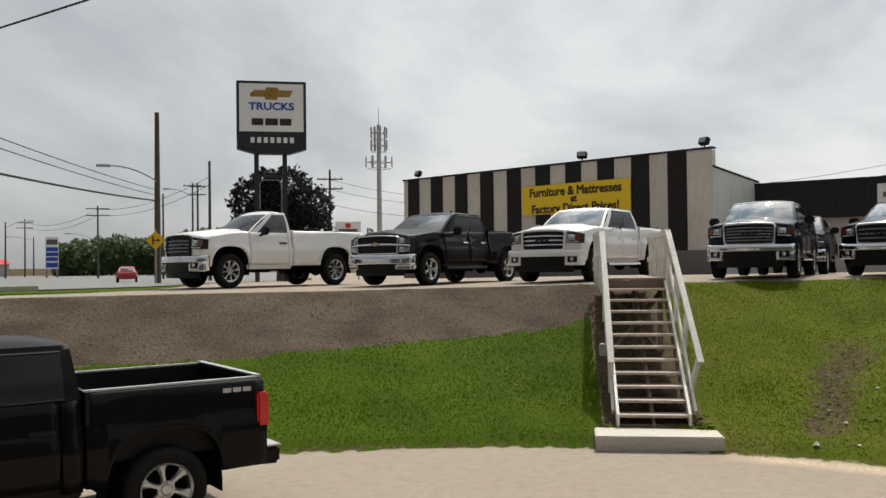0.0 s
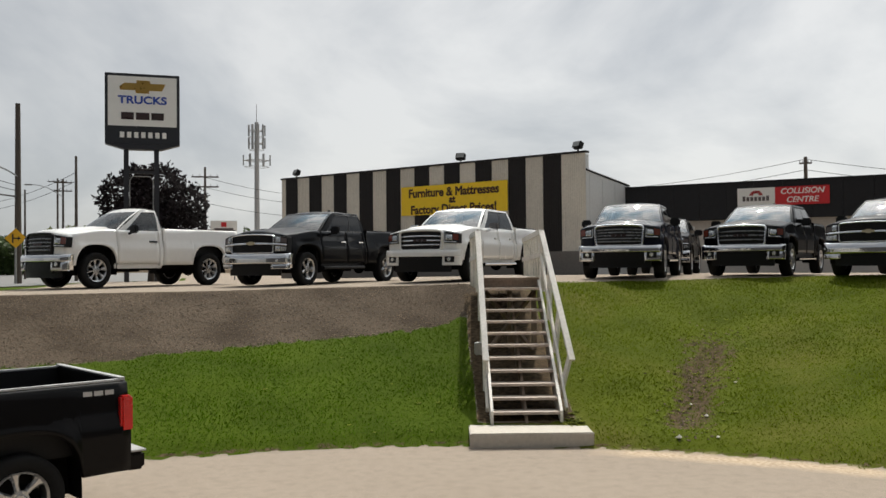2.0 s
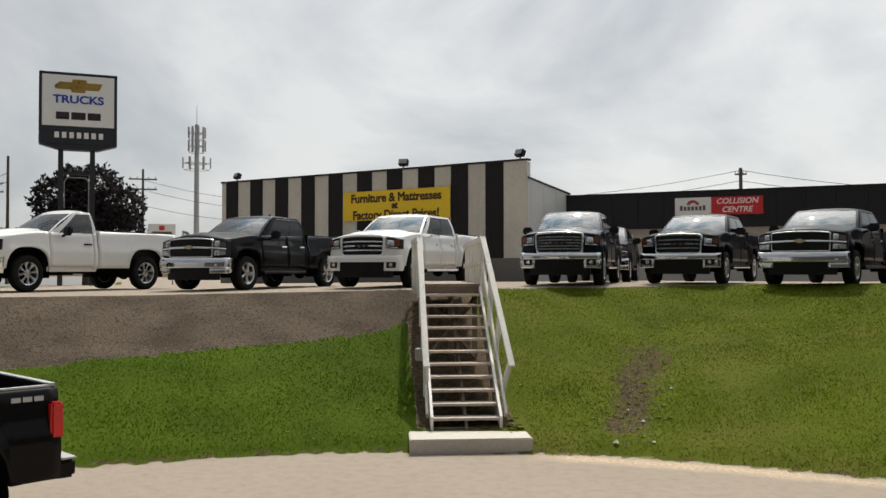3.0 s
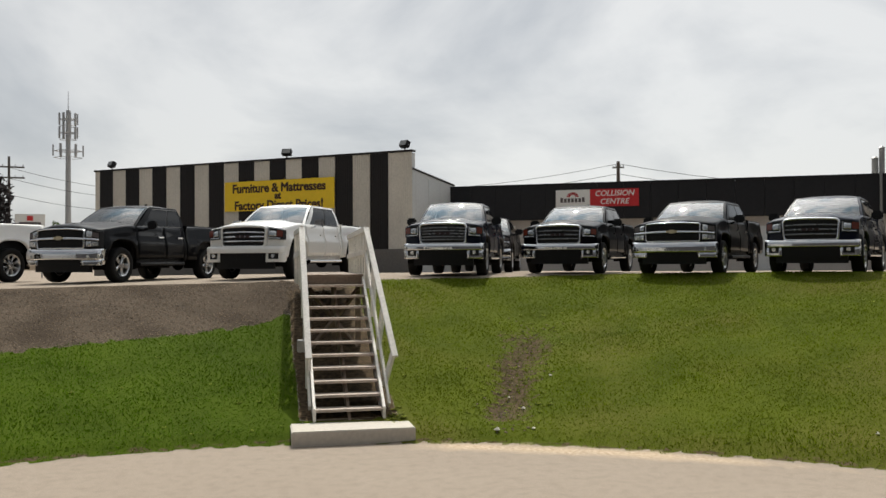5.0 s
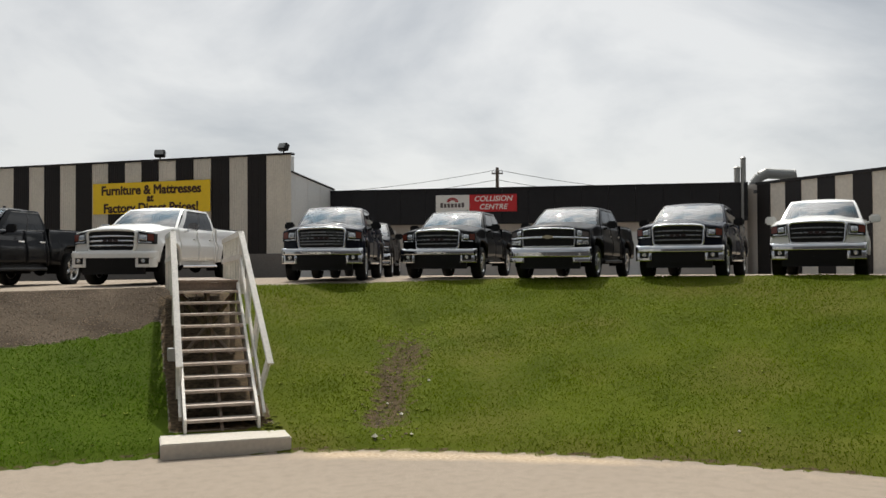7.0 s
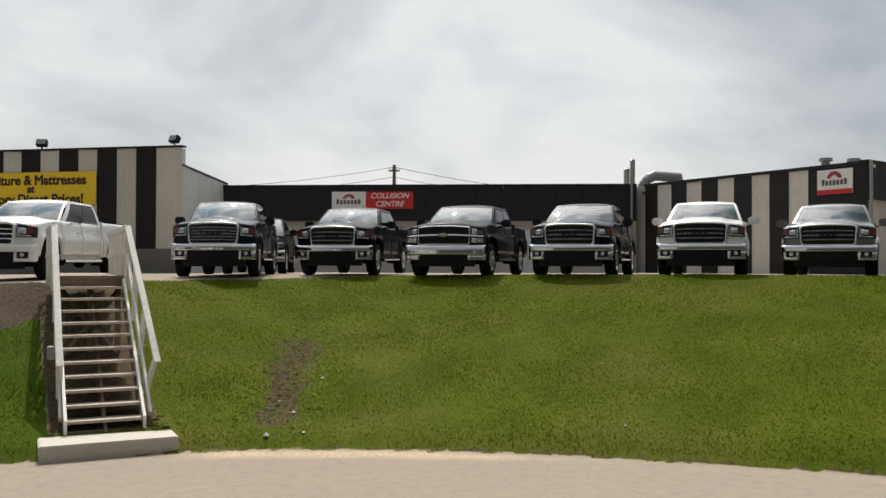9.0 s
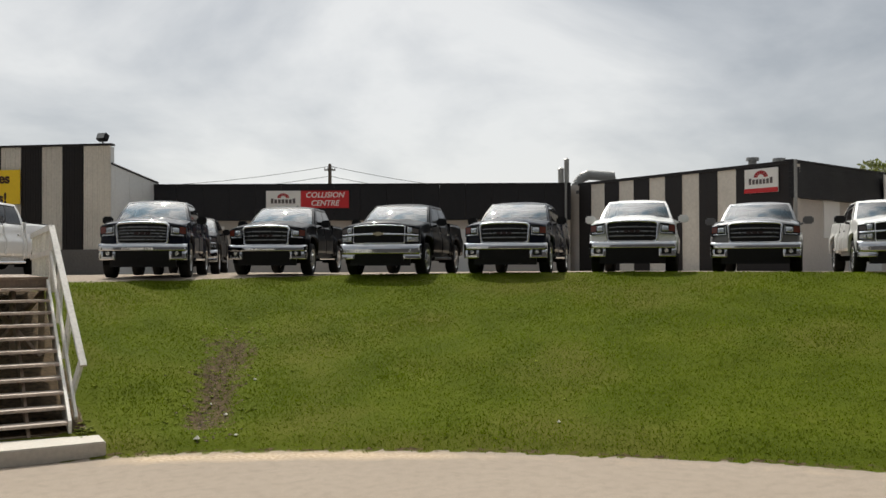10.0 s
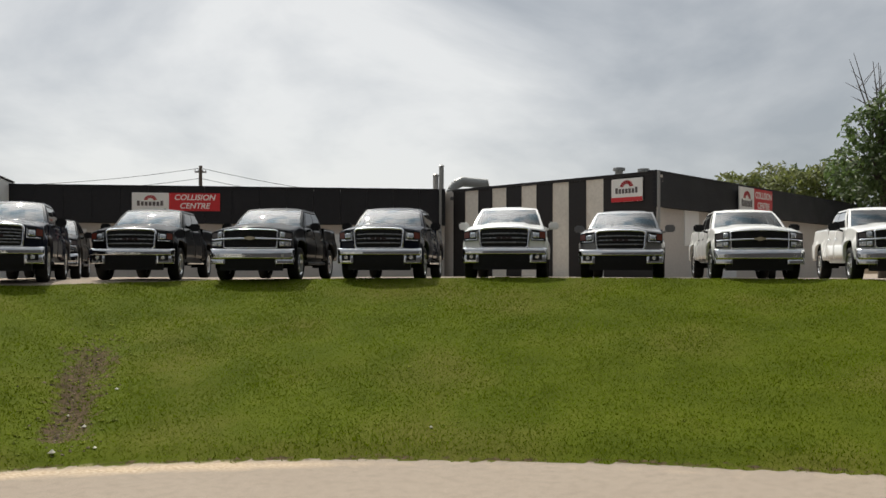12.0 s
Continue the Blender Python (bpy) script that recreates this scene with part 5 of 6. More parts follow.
# ---- cars ----
def small_car(label, paint, at, az, length=4.5, height=1.45, width=1.78):
    """A saloon or hatchback: x ahead, its middle over the origin."""
    t = holder("parked_car", pose(*at, 0, 0, 90 - az), label, "car")
    h, w, l = height, width / 2, length / 2
    st = [(-l, 0.62, 0.86, 0.80), (-l + 0.12, 0.40, 0.98, 0.92), (-l * 0.6, 0.32, 1.0, 1.0), (0, 0.28, 0.98, 1.0), (l * 0.55, 0.30, 0.92, 0.98), (l - 0.15, 0.36, 0.76, 0.90), (l, 0.50, 0.66, 0.74)]
    bm = bmesh.new()
    rows = []
    for x, z0, z1, k in st:
        rows.append([(x, -w * k * 0.9, z0), (x, -w * k, (z0 + z1) / 2), (x, -w * k * 0.95, z1 - 0.06), (x, -w * k * 0.8, z1), (x, w * k * 0.8, z1), (x, w * k * 0.95, z1 - 0.06), (x, w * k, (z0 + z1) / 2), (x, w * k * 0.9, z0), (x, -w * k * 0.9, z0)])
    vs = sheet(bm, rows)
    bm.faces.new([v for v in vs[0][:-1]])
    bm.faces.new([v for v in vs[-1][:-1]][::-1])
    part("body", bm, paint, t, smooth=False)
    bm = bmesh.new()
    base = [(-l * 0.78, 0.95), (l * 0.40, 0.92)]
    topp = [(-l * 0.42, h), (l * 0.08, h)]
    q = []
    for (x, z), k in ((base[0], 0.86), (base[1], 0.86), (topp[1], 0.66), (topp[0], 0.66)):
        q.append(((x, -w * k, z), (x, w * k, z)))
    v = [[bm.verts.new(a), bm.verts.new(b)] for a, b in q]
    for i in range(4):
        k = (i + 1) % 4
        bm.faces.new((v[i][0], v[k][0], v[k][1], v[i][1]))
    bm.faces.new([v[i][0] for i in range(4)])
    bm.faces.new([v[i][1] for i in (3, 2, 1, 0)])
    bmesh.ops.bevel(bm, geom=bm.edges[:], offset=0.05, segments=2, affect="EDGES")
    part("cabin", bm, paint, t, smooth=True)

    def pane(name, pts):
        b = bmesh.new()
        f = b.faces.new([b.verts.new(p) for p in pts])
        bmesh.ops.solidify(b, geom=[f], thickness=0.012)
        part(name, b, DARKGLASS, t)
    e = 0.012
    pane("rear_window", [(-l * 0.76 - e, -w * 0.70, 1.0), (-l * 0.76 - e, w * 0.70, 1.0), (-l * 0.45 - e, w * 0.56, h - 0.06), (-l * 0.45 - e, -w * 0.56, h - 0.06)])
    pane("windshield", [(l * 0.38 + e, -w * 0.70, 0.98), (l * 0.38 + e, w * 0.70, 0.98), (l * 0.11 + e, w * 0.56, h - 0.06), (l * 0.11 + e, -w * 0.56, h - 0.06)])
    for s in (-1, 1):
        pane("side_window", [(-l * 0.62, s * (w * 0.845 + e), 1.0), (l * 0.26, s * (w * 0.845 + e), 1.0), (l * 0.03, s * (w * 0.69 + e), h - 0.08), (-l * 0.38, s * (w * 0.69 + e), h - 0.08)])
        part("taillight", boxm(-l - 0.01, -l + 0.12, min(s * w * 0.5, s * w * 0.85), max(s * w * 0.5, s * w * 0.85), 0.70, 0.84, 0.02), REDLENS, t)
        part("headlight", boxm(l - 0.16, l - 0.02, min(s * w * 0.5, s * w * 0.85), max(s * w * 0.5, s * w * 0.85), 0.60, 0.70, 0.02), LAMP, t)
        part("mirror", boxm(l * 0.22, l * 0.34, min(s * w * 0.95, s * w * 1.13), max(s * w * 0.95, s * w * 1.13), 0.96, 1.08, 0.02), paint, t)
        for x in (-l * 0.60, l * 0.62):
            k = share("wheel", TYRE_ME, t, pose(x, s * (w - 0.10), 0.32, 0, 0, 0 if s > 0 else 180) @ Matrix.Diagonal((0.79, 0.75, 0.79, 1)))
            share("rim", RIM_ME[0], k, pose(0, 0.005, 0))
    part("rear_bumper", boxm(-l - 0.03, -l + 0.2, -w * 0.82, w * 0.82, 0.36, 0.56, 0.04), paint, t)
    return t


p = polar(-26.4, 86.0)
small_car("red saloon car seen from behind on the road", REDPAINT, (p.x, p.y, 1.16), -26.0)
p = polar(13.9, 29.5)
pickup("black crew-cab pickup truck in a second row behind", "c", "crew", BLACK, (p.x, p.y, ground_z(13.9, 29.5)), -160.0, 3.645, spokes=6, tint=DARKGLASS)


p = polar(55.8, 31.0)
small_car("white saloon car parked behind the white pickups", WHITE, (p.x, p.y, ground_z(55.8, 31.0)), -126.0, 4.5, 1.42)


# ---- poles, wires, signs and the mast ----
def utility_pole(az, d, top, arms=1, arm_at=0.5, lamp=None, label="weathered wooden utility pole", r=0.15, arm=1.1, base=None):
    z0 = ground_z(az, d) - 0.2 if base is None else base
    p = polar(az, d)
    o = holder("utility_pole", pose(p.x, p.y, z0, 0, 0, -az), label, "utility pole", "utility poles along the road")
    h = top - z0
    bm = bmesh.new()
    rod(bm, (0, 0, 0), (0, 0, h), r, r * 0.65, 10)
    part("pole", bm, POLEWOOD, o)
    for k in range(arms):
        z = h - arm_at - 0.9 * k
        part("cross_arm", boxm(-arm, arm, -0.06, 0.06, z - 0.06, z + 0.06), POLEWOOD, o)
        for x in (-arm * 0.9, -arm * 0.4, arm * 0.4, arm * 0.9):
            bm = bmesh.new()
            rod(bm, (x, 0, z + 0.06), (x, 0, z + 0.24), 0.05, 0.03, 6)
            part("insulator", bm, POLEMETAL, o)
    if lamp:
        z1, dx, z2 = lamp
        bm = bmesh.new()
        n = 8
        pts = [Vector((dx * i / n, -0.1, (z1 + (z2 - z1) * (1 - (1 - i / n) ** 2)) - z0)) for i in range(n + 1)]
        for a, b in zip(pts, pts[1:]):
            rod(bm, a, b, 0.045, n=6)
        part("lamp_arm", bm, POLEMETAL, o)
        e = pts[-1]
        bm = boxm(min(e.x, e.x + 0.75 * (1 if dx > 0 else -1)), max(e.x, e.x + 0.75 * (1 if dx > 0 else -1)), -0.26, 0.06, e.z - 0.08, e.z + 0.06, 0.03)
        part("lamp_head", bm, POLEMETAL, o, "grey street lamp head")
    return o


utility_pole(-24.7, 53, 11.2, 0, lamp=(7.3, -2.45, 8.15), label="dark wooden pole with a street lamp on an arm", r=0.19)
utility_pole(-21.56, 90, 12.7, 0, r=0.17)
utility_pole(-22.26, 105, 11.9, 2, 0.4, arm=0.9, lamp=(9.9, -3.0, 11.2))
utility_pole(-22.55, 118, 13.1, 1, 0.4)
utility_pole(-24.28, 112, 11.2, 0, r=0.14)
utility_pole(-14.21, 85, 11.45, 2, 0.9, arm=1.2)
utility_pole(-31.88, 170, 10.95, 2, 0.6, arm=1.3)
utility_pole(-31.42, 185, 8.35, 0, lamp=(7.6, -4.0, 8.4))
utility_pole(-27.97, 130, 10.85, 2, 0.4, arm=1.5, lamp=(6.0, -3.4, 7.1))
utility_pole(-32.9, 150, 9.5, 0, lamp=(8.6, 3.2, 9.7))
utility_pole(22.45, 82, 11.2, 1, 0.55, arm=0.5, r=0.22)


def wire(a, b, sag=0.6, r=0.02, label="thin black overhead wire"):
    o = holder("overhead_wire", pose(0, 0, 0), label, "wire", "overhead wires")
    bm = bmesh.new()
    a, b = Vector(a), Vector(b)
    n = 14
    pts = [a.lerp(b, i / n) - Vector((0, 0, sag * 4 * (i / n) * (1 - i / n))) for i in range(n + 1)]
    side = (b - a).cross(Vector((0, 0, 1))).normalized() * r
    up = Vector((0, 0, r))
    sheet(bm, [[p + side * math.cos(k * math.tau / 5) + up * math.sin(k * math.tau / 5) for k in range(6)] for p in pts])
    part("strand", bm, WIRE, o)


pa = polar(-24.75, 53)
for k, (z, zb, r) in enumerate(((6.85, 7.0, 0.018), (6.55, 6.75, 0.018), (6.25, 5.6, 0.045))):
    wire((pa.x, pa.y, z), (-14.2 - 0.3 * k, 11.0, zb), 0.25, r)
wire((-32.0, 33.0, 9.55), (-1.0, 15.7, 9.55), 0.12, 0.03, "thick black overhead cable")
pd, pb = polar(-14.21, 85), polar(-21.56, 90)
pe = polar(-5.0, 110)
for z in (10.5, 9.6, 8.2):
    wire((pd.x, pd.y, z), (pe.x, pe.y, z + 0.3), 0.7, 0.022)
pf = polar(22.45, 82)
for z, zl in ((11.0, 10.7), (10.1, 10.0)):
    pl, pr = polar(4.0, 105), polar(41.0, 95)
    wire((pf.x, pf.y, z), (pl.x, pl.y, zl), 1.0, 0.022)
    wire((pf.x, pf.y, z), (pr.x, pr.y, zl - 1.3), 1.0, 0.022)
pg, pk = polar(-27.97, 130), polar(-31.88, 170)
for z in (10.4, 9.6):
    wire((pg.x, pg.y, z), (pk.x, pk.y, z), 1.2, 0.025)
    wire((pg.x, pg.y, z), (pb.x, pb.y, z + 0.8), 1.0, 0.025)


def build_mast():
    p = polar(-11.07, 130)
    o = holder("cell_mast", pose(p.x, p.y, 1.0, 0, 0, 11), "tall pale steel mast with rings of antennas", "antenna mast")
    h = 21.6
    bm = bmesh.new()
    rod(bm, (0, 0, 0), (0, 0, h), 0.42, 0.28, 14)
    rod(bm, (0, 0, h), (0, 0, h + 2.6), 0.05, 0.03, 6)
    part("mast", bm, POLEMETAL, o)
    for z, r, n in ((h - 1.2, 1.05, 9), (h - 3.0, 1.05, 9), (h - 5.4, 1.75, 6)):
        bm = bmesh.new()
        for i in range(n):
            a0, a1 = 2 * math.pi * i / n, 2 * math.pi * (i + 1) / n
            rod(bm, (r * math.cos(a0), r * math.sin(a0), z), (r * math.cos(a1), r * math.sin(a1), z), 0.05, n=5)
            rod(bm, (r * math.cos(a0), r * math.sin(a0), z - 0.9), (r * math.cos(a1), r * math.sin(a1), z - 0.9), 0.04, n=5)
            if i % 3 == 0:
                rod(bm, (0, 0, z), (r * math.cos(a0), r * math.sin(a0), z), 0.05, n=5)
        part("antenna_ring", bm, POLEMETAL, o)
        for i in range(n):
            a = 2 * math.pi * i / n
            bm = boxm(-0.09, 0.09, -0.15, 0.15, -0.75, 0.75, 0.03)
            bmesh.ops.transform(bm, matrix=pose((r + 0.1) * math.cos(a), (r + 0.1) * math.sin(a), z + 0.05, 0, 0, math.degrees(a)), verts=bm.verts)
            part("antenna_panel", bm, POLEMETAL, o)


build_mast()


def board_sign(name, label, az, d, z0, z1, w, faces, post=0.09):
    p = polar(az, d)
    g = ground_z(az, d) - 0.2
    o = holder(name, pose(p.x, p.y, 0, 0, 0, -az), label, "sign")
    for x in ((-w * 0.4, w * 0.4) if post else ()):
        part("post", boxm(x - post, x + post, -0.08, 0.08, g, z0 + 0.05), GALV, o)
    part("board", boxm(-w / 2, w / 2, -0.12, 0.12, z0, z1, 0.02), SIGNWHITE, o)
    for nm, x0, x1, a, b, mt in faces:
        part(nm, boxm(x0 * w, x1 * w, -0.14, -0.121, z0 + (z1 - z0) * a, z0 + (z1 - z0) * b), mt, o)
    return o


board_sign("fuel_sign", "tall white fuel station sign with blue price panels", -30.46, 150, 2.4, 7.3, 1.85, [("oval_panel", -0.42, 0.42, 0.76, 0.92, SIGNGREY), ("price_panel", -0.46, 0.46, 0.55, 0.68, SIGNBLUE), ("price_panel", -0.46, 0.46, 0.40, 0.52, SIGNBLUE), ("price_panel", -0.46, 0.46, 0.25, 0.37, SIGNBLUE), ("price_panel", -0.46, 0.46, 0.05, 0.20, SIGNBLUE)], 0.12)
o = board_sign("white_board_sign", "white board sign with a red fan emblem", -13.12, 70, 5.0, 5.85, 1.95, [("emblem", -0.1, 0.1, 0.45, 0.85, SIGNRED), ("name_bar", -0.36, 0.36, 0.12, 0.34, SIGNGREY)], 0.05)


def warning_sign():
    p = polar(-24.83, 51.0)
    g = ground_z(-24.83, 51)
    o = holder("warning_sign", pose(p.x, p.y, g, 0, 0, 24.8), "yellow diamond road warning sign on a grey post", "road sign")
    bm = bmesh.new()
    rod(bm, (0, 0, -0.1), (0, 0, 2.9), 0.05, n=8)
    part("post", bm, GALV, o)
    bm = boxm(-0.36, 0.36, -0.06, -0.045, -0.36, 0.36, 0.004)
    bmesh.ops.transform(bm, matrix=pose(0, 0, 2.35, 0, 45, 0), verts=bm.verts)
    part("plate", bm, WARNYELLOW, o)
    bm = bmesh.new()
    box(bm, -0.17, -0.10, -0.075, -0.061, 2.12, 2.58)
    box(bm, -0.10, 0.13, -0.075, -0.061, 2.32, 2.38)
    v = [bm.verts.new(q) for q in ((0.10, -0.068, 2.24), (0.24, -0.068, 2.35), (0.10, -0.068, 2.46))]
    bm.faces.new(v)
    part("symbol", bm, WIRE, o)


warning_sign()


# ---- the road ----
def build_road():
    bm = bmesh.new()
    rows = []
    for i in range(40):
        az = -75 + i * 1.5
        v = lerp_table(VERGE, az) + 3.5
        row = []
        for k in range(14):
            r = v + (195 - v) * (k / 13) ** 2
            row.append(polar(az, r, ground_z(az, r) + 0.03))
        rows.append(row)
    sheet(bm, rows)
    ob = part("road", bm, ROADGREY, None)
    tagged(ob, "grey road running off between the verges", "road", kind="structure")
    bm = bmesh.new()
    rows = []
    for i in range(30):
        az = -75 + i * 1.5
        v = lerp_table(VERGE, az) + 3.42
        rows.append([polar(az, r, ground_z(az, r) + z) for r, z in ((v, 0.0), (v, 0.13), (v + 0.16, 0.13), (v + 0.18, 0.0))])
    sheet(bm, rows)
    tagged(part("kerb", bm, CONCRETE, None), "pale concrete kerb along the road", "kerb", kind="structure")


build_road()


def red_roof_house():
    p = polar(-33.3, 190)
    o = holder("roadside_shop", pose(p.x, p.y, 0.8, 0, 0, 33), "far roadside shop with a low red roof", "building")
    part("wall", boxm(-3, 2, 0, 6, 0, 2.6), BLOCK, o)
    bm = bmesh.new()
    a = [bm.verts.new(q) for q in ((-3.4, -0.5, 2.6), (2.4, -0.5, 2.6), (2.4, 6.5, 2.6), (-3.4, 6.5, 2.6), (-2.4, 3, 3.5), (1.4, 3, 3.5))]
    for q in ((0, 1, 5, 4), (1, 2, 5), (2, 3, 4, 5), (3, 0, 4), (3, 2, 1, 0)):
        bm.faces.new([a[k] for k in q])
    part("roof", bm, SIGNRED, o)


red_roof_house()


# ---- trees ----
def tree(label, az, d, height, blobs, leaf, count, size, trunk=0.25, bare=0, seed=1, base=None):
    """blobs: (across, deep, up, radius, flatten) of the crown's lobes, in metres from the foot."""
    rnd = random.Random(seed)
    p = polar(az, d)
    z0 = (ground_z(az, d) - 0.1) if base is None else base
    o = holder("tree", pose(p.x, p.y, z0, 0, 0, -az), label, "tree")
    bm = bmesh.new()
    low = min(b[2] - b[3] * 0.5 for b in blobs)
    rod(bm, (0, 0, 0), (0.1, 0, max(0.6, low)), trunk, trunk * 0.75, 9)
    for bx, by, bz, br, fl in blobs:
        s = Vector((0.1, 0, max(0.6, low)))
        e = Vector((bx, by, bz))
        mid = s.lerp(e, 0.5) + Vector((rnd.uniform(-.3, .3), rnd.uniform(-.3, .3), 0.2))
        rod(bm, s, mid, trunk * 0.5, trunk * 0.3, 6)
        rod(bm, mid, e, trunk * 0.3, trunk * 0.1, 6)
        for k in range(6):
            q = e + Vector((rnd.gauss(0, 1), rnd.gauss(0, 1), rnd.uniform(-0.2, 1))).normalized() * br * 0.85
            rod(bm, mid.lerp(e, 0.6), q, trunk * 0.12, 0.015, 4, False)
    for k in range(bare):
        e = Vector((rnd.uniform(-1.6, 1.6), rnd.uniform(-1, 1), height * rnd.uniform(0.9, 1.0)))
        s = Vector((0.1, 0, height * 0.55))
        rod(bm, s, e, 0.06, 0.012, 5, False)
        for j in range(4):
            f = s.lerp(e, rnd.uniform(0.4, 0.9))
            rod(bm, f, f + Vector((rnd.uniform(-0.7, 0.7), rnd.uniform(-0.5, 0.5), rnd.uniform(0.3, 0.9))), 0.02, 0.008, 4, False)
    part("trunk", bm, BARK, o)
    vol = [b[3] ** 2 for b in blobs]
    verts, faces = [], []
    for _ in range(count):
        bx, by, bz, br, fl = rnd.choices(blobs, vol)[0]
        u = Vector((rnd.gauss(0, 1), rnd.gauss(0, 1), rnd.gauss(0, 1))).normalized()
        lump = 1 + 0.28 * noise.noise(u * 2.3 + Vector((bx, seed, bz))) + 0.15 * noise.noise(u * 6.0)
        c = Vector((bx, by, bz)) + Vector((u.x, u.y, u.z * fl)) * br * lump * rnd.uniform(0.55, 1.02) ** 0.6
        a = Vector((rnd.gauss(0, 1), rnd.gauss(0, 1), rnd.gauss(0, 1))).normalized()
        b = a.orthogonal().normalized()
        s = size * rnd.uniform(0.6, 1.3)
        i = len(verts)
        verts += [c - a * s, c + b * s * 0.5, c + a * s, c - b * s * 0.5]
        faces.append((i, i + 1, i + 2, i + 3))
    me = bpy.data.meshes.new("crown")
    me.from_pydata(verts, [], faces)
    me.materials.append(leaf)
    ob = new("crown", me)
    ob.parent = o
    return o


tree("dark purple-leaved maple behind the tall sign", -17.4, 60, 8, [(-1.5, 0, 5.2, 1.9, 0.9), (0.4, 0, 6.0, 1.7, 1.0), (-0.3, 0, 4.0, 2.2, 0.8), (1.9, 0, 5.0, 1.7, 0.9), (1.5, 0, 3.6, 1.9, 0.8), (-0.9, 0, 6.7, 1.0, 0.8)], LEAFDARK, 9000, 0.17, seed=3)
for i, (az, d, w, h) in enumerate(((-29.4, 178, 4.2, 7.0), (-28.3, 182, 4.6, 7.9), (-27.2, 176, 4.4, 8.3), (-26.2, 180, 4.2, 7.6), (-25.2, 175, 4.4, 7.9), (-24.3, 172, 3.6, 7.4))):
    tree("leafy green roadside tree far along the road", az, d, h, [(-w * 0.4, 0, h * 0.62, w * 0.55, 0.8), (w * 0.3, 0, h * 0.68, w * 0.55, 0.8), (0, 0, h * 0.42, w * 0.65, 0.75), (-w * 0.3, 0, h * 0.2, w * 0.5, 0.7), (w * 0.35, 0, h * 0.2, w * 0.5, 0.7)], LEAF, 2200, 0.45, 0.25, seed=20 + i)
for i, (az, d, w, h) in enumerate(((-23.4, 165, 3.4, 8.2), (-22.3, 160, 3.8, 9.3), (-21.2, 162, 3.8, 9.6), (-20.0, 165, 3.4, 8.6))):
    tree("bright green tree beyond the road", az, d, h, [(-w * 0.4, 0, h * 0.66, w * 0.5, 0.8), (w * 0.3, 0, h * 0.7, w * 0.5, 0.85), (0, 0, h * 0.45, w * 0.65, 0.75)], LEAFYEL if i % 2 else LEAF, 1300, 0.42, 0.25, seed=40 + i)
tree("small dark evergreen beside the far sign", -11.75, 76, 4.8, [(0, 0, 1.6, 0.75, 1.2), (0, 0, 2.8, 0.55, 1.3), (0.05, 0, 3.9, 0.33, 1.6)], LEAF, 1200, 0.12, 0.1, seed=60)
tree("green tree top showing over the store roof", -6.9, 78, 9.2, [(0, 0, 8.2, 0.9, 0.8), (-0.6, 0, 7.4, 0.9, 0.8), (0.5, 0, 7.3, 0.8, 0.8)], LEAF, 900, 0.16, 0.15, seed=61)
tree("small green tree top over the store roof", -8.5, 82, 8.2, [(0, 0, 7.5, 0.7, 0.8), (0.3, 0, 6.6, 0.8, 0.8)], LEAF, 500, 0.16, 0.12, seed=62)
for i, (az, d, w, h) in enumerate(((54.8, 66, 2.6, 8.6), (56.4, 62, 3.0, 9.0), (58.0, 64, 3.0, 8.9), (59.8, 60, 3.2, 8.7), (61.5, 60, 3.2, 8.9), (63.5, 58, 3.4, 9.0), (66.0, 58, 3.6, 9.2))):
    tree("yellow-green bushy tree behind the shop wing", az, d, h, [(-w * 0.45, 0, h * 0.66, w * 0.5, 0.75), (w * 0.35, 0, h * 0.72, w * 0.48, 0.75), (0, 0, h * 0.42, w * 0.7, 0.8)], LEAFYEL if i % 3 < 2 else LEAF, 2600, 0.17, 0.2, seed=70 + i)
tree("tall ragged tree with bare twigs at its top", 63.3, 46, 10.6, [(-0.5, 0, 7.0, 1.2, 0.9), (0.8, 0, 7.6, 1.5, 0.9), (-0.9, 0, 5.2, 1.5, 0.9), (0.7, 0, 5.0, 1.8, 0.9), (1.6, 0, 6.2, 1.5, 0.9)], LEAF, 5200, 0.14, 0.2, bare=7, seed=90)


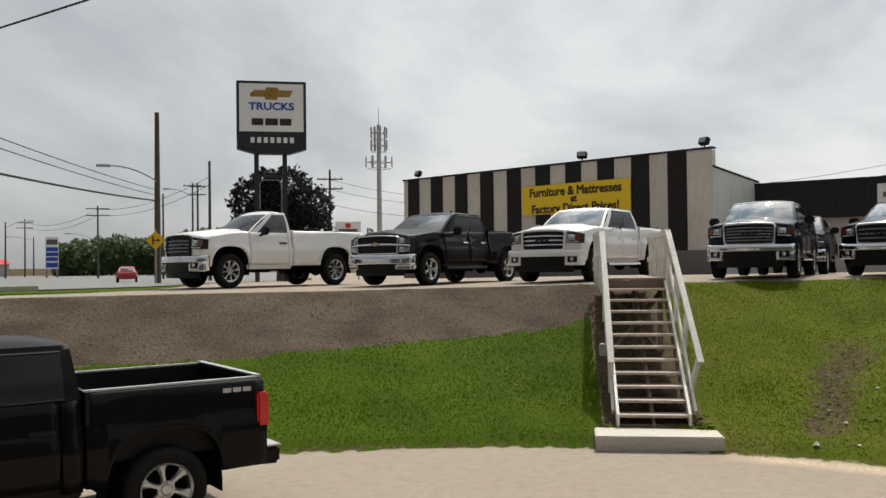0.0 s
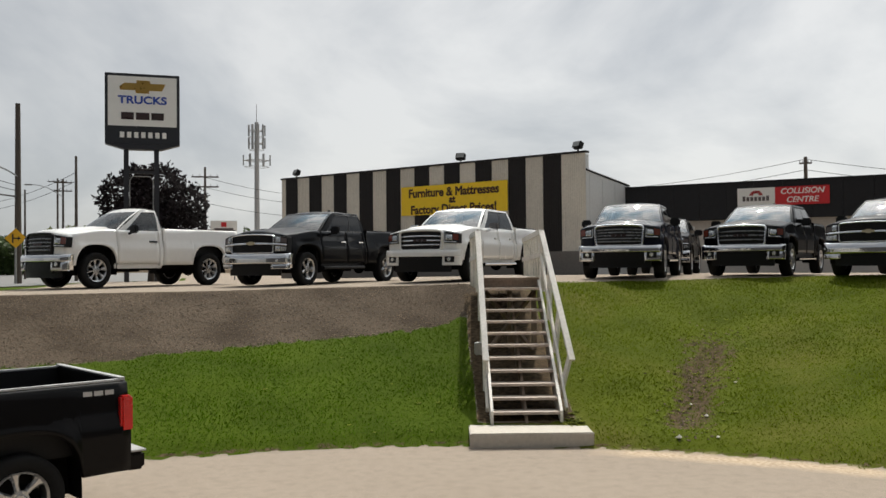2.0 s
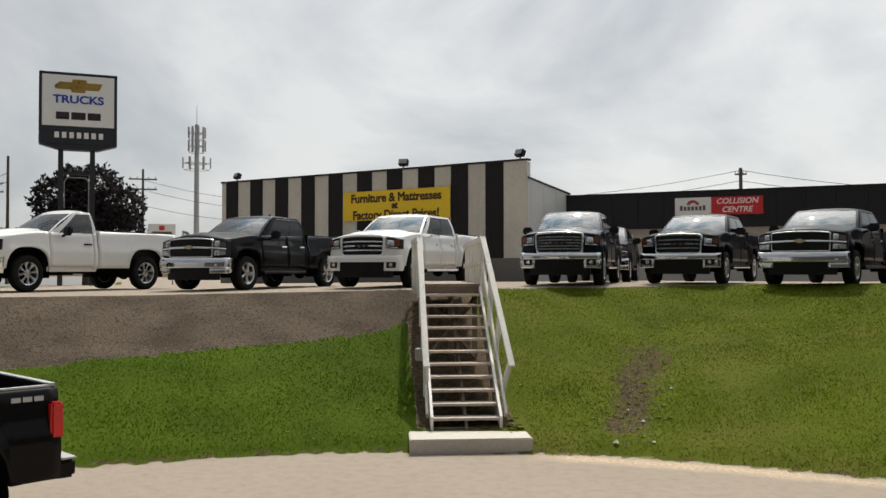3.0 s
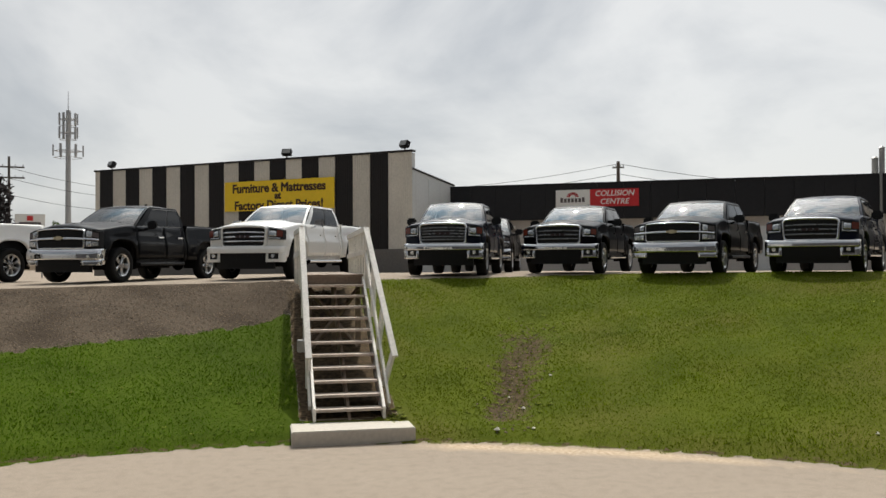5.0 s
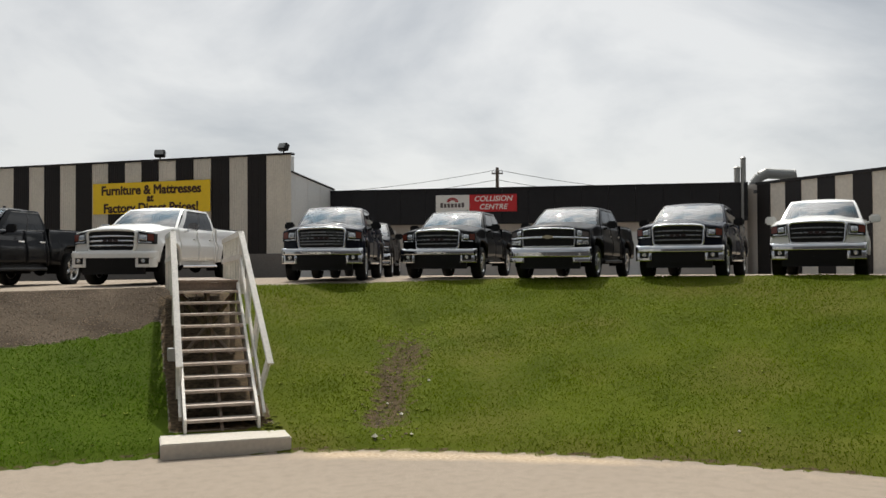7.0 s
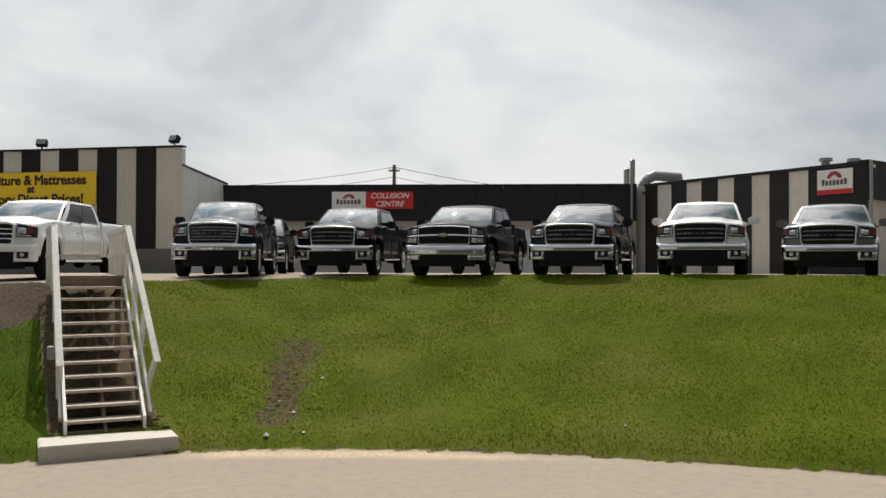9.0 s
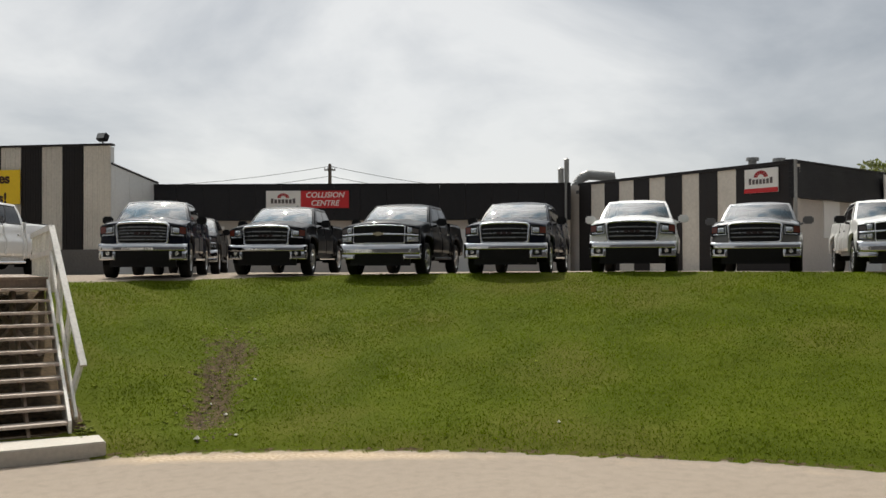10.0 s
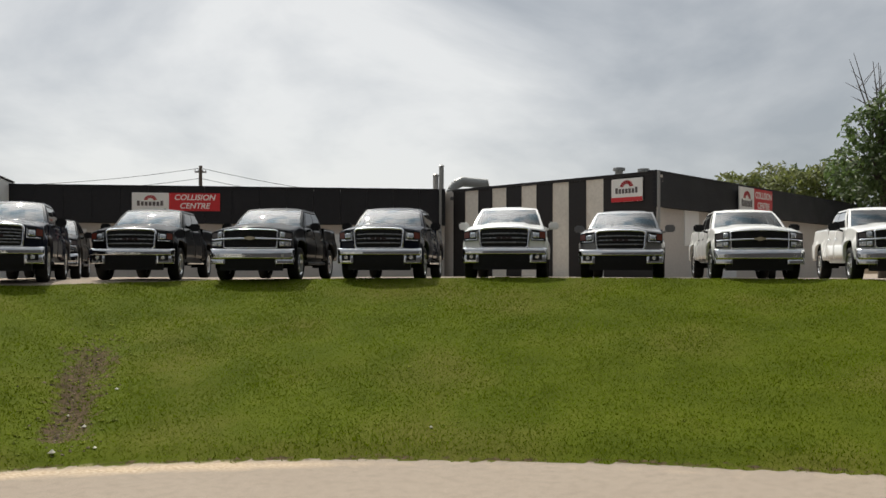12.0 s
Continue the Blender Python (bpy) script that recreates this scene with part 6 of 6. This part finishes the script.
# ---- turf, weeds, stones ----
def build_turf(count):
    rnd = np.random.RandomState(5)
    verts, faces, green = [], [], []
    made = 0
    lo, hi = radians(-40), radians(70)
    while made < count:
        az = math.degrees(rnd.uniform(lo, hi))
        r = math.sqrt(rnd.uniform(11.6 ** 2, 22.6 ** 2))
        turf, gravel, dirt_shade, sandy, lush_ = masks(az, r)
        if turf < 0.5 or rnd.rand() < dirt_shade * 1.1:
            if not (turf > 0.25 and rnd.rand() < 0.25):
                continue
        p = polar(az, r, ground_z(az, r))
        if 0.3 < p.x < 2.1 and 12.1 < p.y < 13.35:
            continue
        lush = 0.8 + 0.5 * noise.noise((p.x * 0.8, p.y * 0.8, 2.0))
        h = rnd.uniform(0.018, 0.044) * lush
        a = rnd.uniform(0, 2 * math.pi)
        dx, dy = math.cos(a) * rnd.uniform(0.006, 0.011), math.sin(a) * rnd.uniform(0.006, 0.011)
        lx, ly = rnd.normal(0, 0.022), rnd.normal(0, 0.022)
        i = len(verts)
        verts += [(p.x - dx, p.y - dy, p.z - 0.005), (p.x + dx, p.y + dy, p.z - 0.005), (p.x + lx, p.y + ly, p.z + h)]
        faces.append((i, i + 1, i + 2))
        green.append(rnd.rand() < lush_)
        made += 1
    for name, label, material, pick in (("grass", "short mown yellowish green grass on the bank", BLADE, False), ("lush_grass", "short lush green grass below the gravel", BLADEGREEN, True)):
        fs = [f for f in faces if green[f[0] // 3] == pick]
        keep = [v for f in fs for v in f]
        me = bpy.data.meshes.new(name)
        me.from_pydata([verts[k] for k in keep], [], [(3 * k, 3 * k + 1, 3 * k + 2) for k in range(len(fs))])
        me.materials.append(material)
        tagged(new(name, me), label, "grass", kind="stuff")


build_turf(225000)


def build_weeds():
    rnd = np.random.RandomState(8)
    verts, faces = [], []
    spots = []
    for _ in range(300):
        az, r = rnd.uniform(-35, 68), math.sqrt(rnd.uniform(12.3 ** 2, 19.3 ** 2))
        if masks(az, r)[0] > 0.5 and noise.noise((az * 0.12, r * 0.5, 8)) > -0.05:
            spots.append((az, r, rnd.uniform(0.03, 0.07)))
    for _ in range(150):
        r = rnd.uniform(12.8, 19.5)
        spots.append((15.6 + 0.35 * (r - 14) + rnd.normal(0, 1.5), r, rnd.uniform(0.03, 0.075)))
    for _ in range(30):
        spots.append((8.3 + rnd.normal(0, 0.25), 13.0 + rnd.normal(0, 0.2), rnd.uniform(0.04, 0.09)))
    for az, r, s in spots:
        c = polar(az, r, ground_z(az, r))
        for k in range(9):
            a = rnd.uniform(0, 2 * math.pi)
            d = Vector((math.cos(a), math.sin(a), rnd.uniform(0.1, 0.6))) * s * rnd.uniform(0.5, 1.0)
            n = Vector((-math.sin(a), math.cos(a), 0)) * s * 0.22
            i = len(verts)
            verts += [c, c + d * 0.55 + n, c + d, c + d * 0.55 - n]
            faces.append((i, i + 1, i + 2, i + 3))
    me = bpy.data.meshes.new("weeds")
    me.from_pydata(verts, [], faces)
    me.materials.append(WEED)
    tagged(new("weeds", me), "broad-leaved weeds among the grass", "weeds", kind="stuff")


build_weeds()


def build_stones():
    rnd = np.random.RandomState(11)
    verts, faces = [], []

    def stone(c, s):
        i = len(verts)
        for d in ((1, 0, 0), (-1, 0, 0), (0, 1, 0), (0, -1, 0), (0, 0, 0.7), (0, 0, -0.5)):
            verts.append((c.x + d[0] * s * rnd.uniform(0.7, 1.2), c.y + d[1] * s * rnd.uniform(0.7, 1.2), c.z + d[2] * s * rnd.uniform(0.7, 1.2)))
        for a, b, e in ((0, 2, 4), (2, 1, 4), (1, 3, 4), (3, 0, 4), (2, 0, 5), (1, 2, 5), (3, 1, 5), (0, 3, 5)):
            faces.append((i + a, i + b, i + e))
    n = 0
    while n < 15000:
        az, r = rnd.uniform(-40, 8), math.sqrt(rnd.uniform(14.4 ** 2, 20.2 ** 2))
        if masks(az, r)[1] > 0.4:
            stone(polar(az, r, ground_z(az, r)), rnd.uniform(0.008, 0.026))
            n += 1
    for _ in range(260):
        r = rnd.uniform(12.5, 18.5)
        az = 15.6 + 0.35 * (r - 14) + rnd.normal(0, 1.0)
        stone(polar(az, r, ground_z(az, r)), rnd.uniform(0.01, 0.035))
    me = bpy.data.meshes.new("gravel")
    me.from_pydata(verts, [], faces)
    me.materials.append(STONE)
    tagged(new("gravel", me), "loose brown-grey gravel on the bank", "gravel", kind="stuff")
    for az, r, s in ((14.75, 12.55, 0.055), (37.0, 12.7, 0.035), (17.0, 12.6, 0.035), (16.4, 13.6, 0.04), (15.5, 14.3, 0.03), (18.1, 14.9, 0.035)):
        p = polar(az, r, ground_z(az, r) + s * 0.5)
        verts.clear()
        faces.clear()
        stone(Vector((0, 0, 0)), s)
        o = bpy.data.meshes.new("pale_stone")
        o.from_pydata(verts, [], faces)
        o.materials.append(PALESTONE)
        ob = new("pale_stone", o)
        ob.matrix_basis = pose(p.x, p.y, p.z)
        tagged(ob, "small pale stone lying on the grass bank", "stone", "pale stones on the bank")


build_stones()
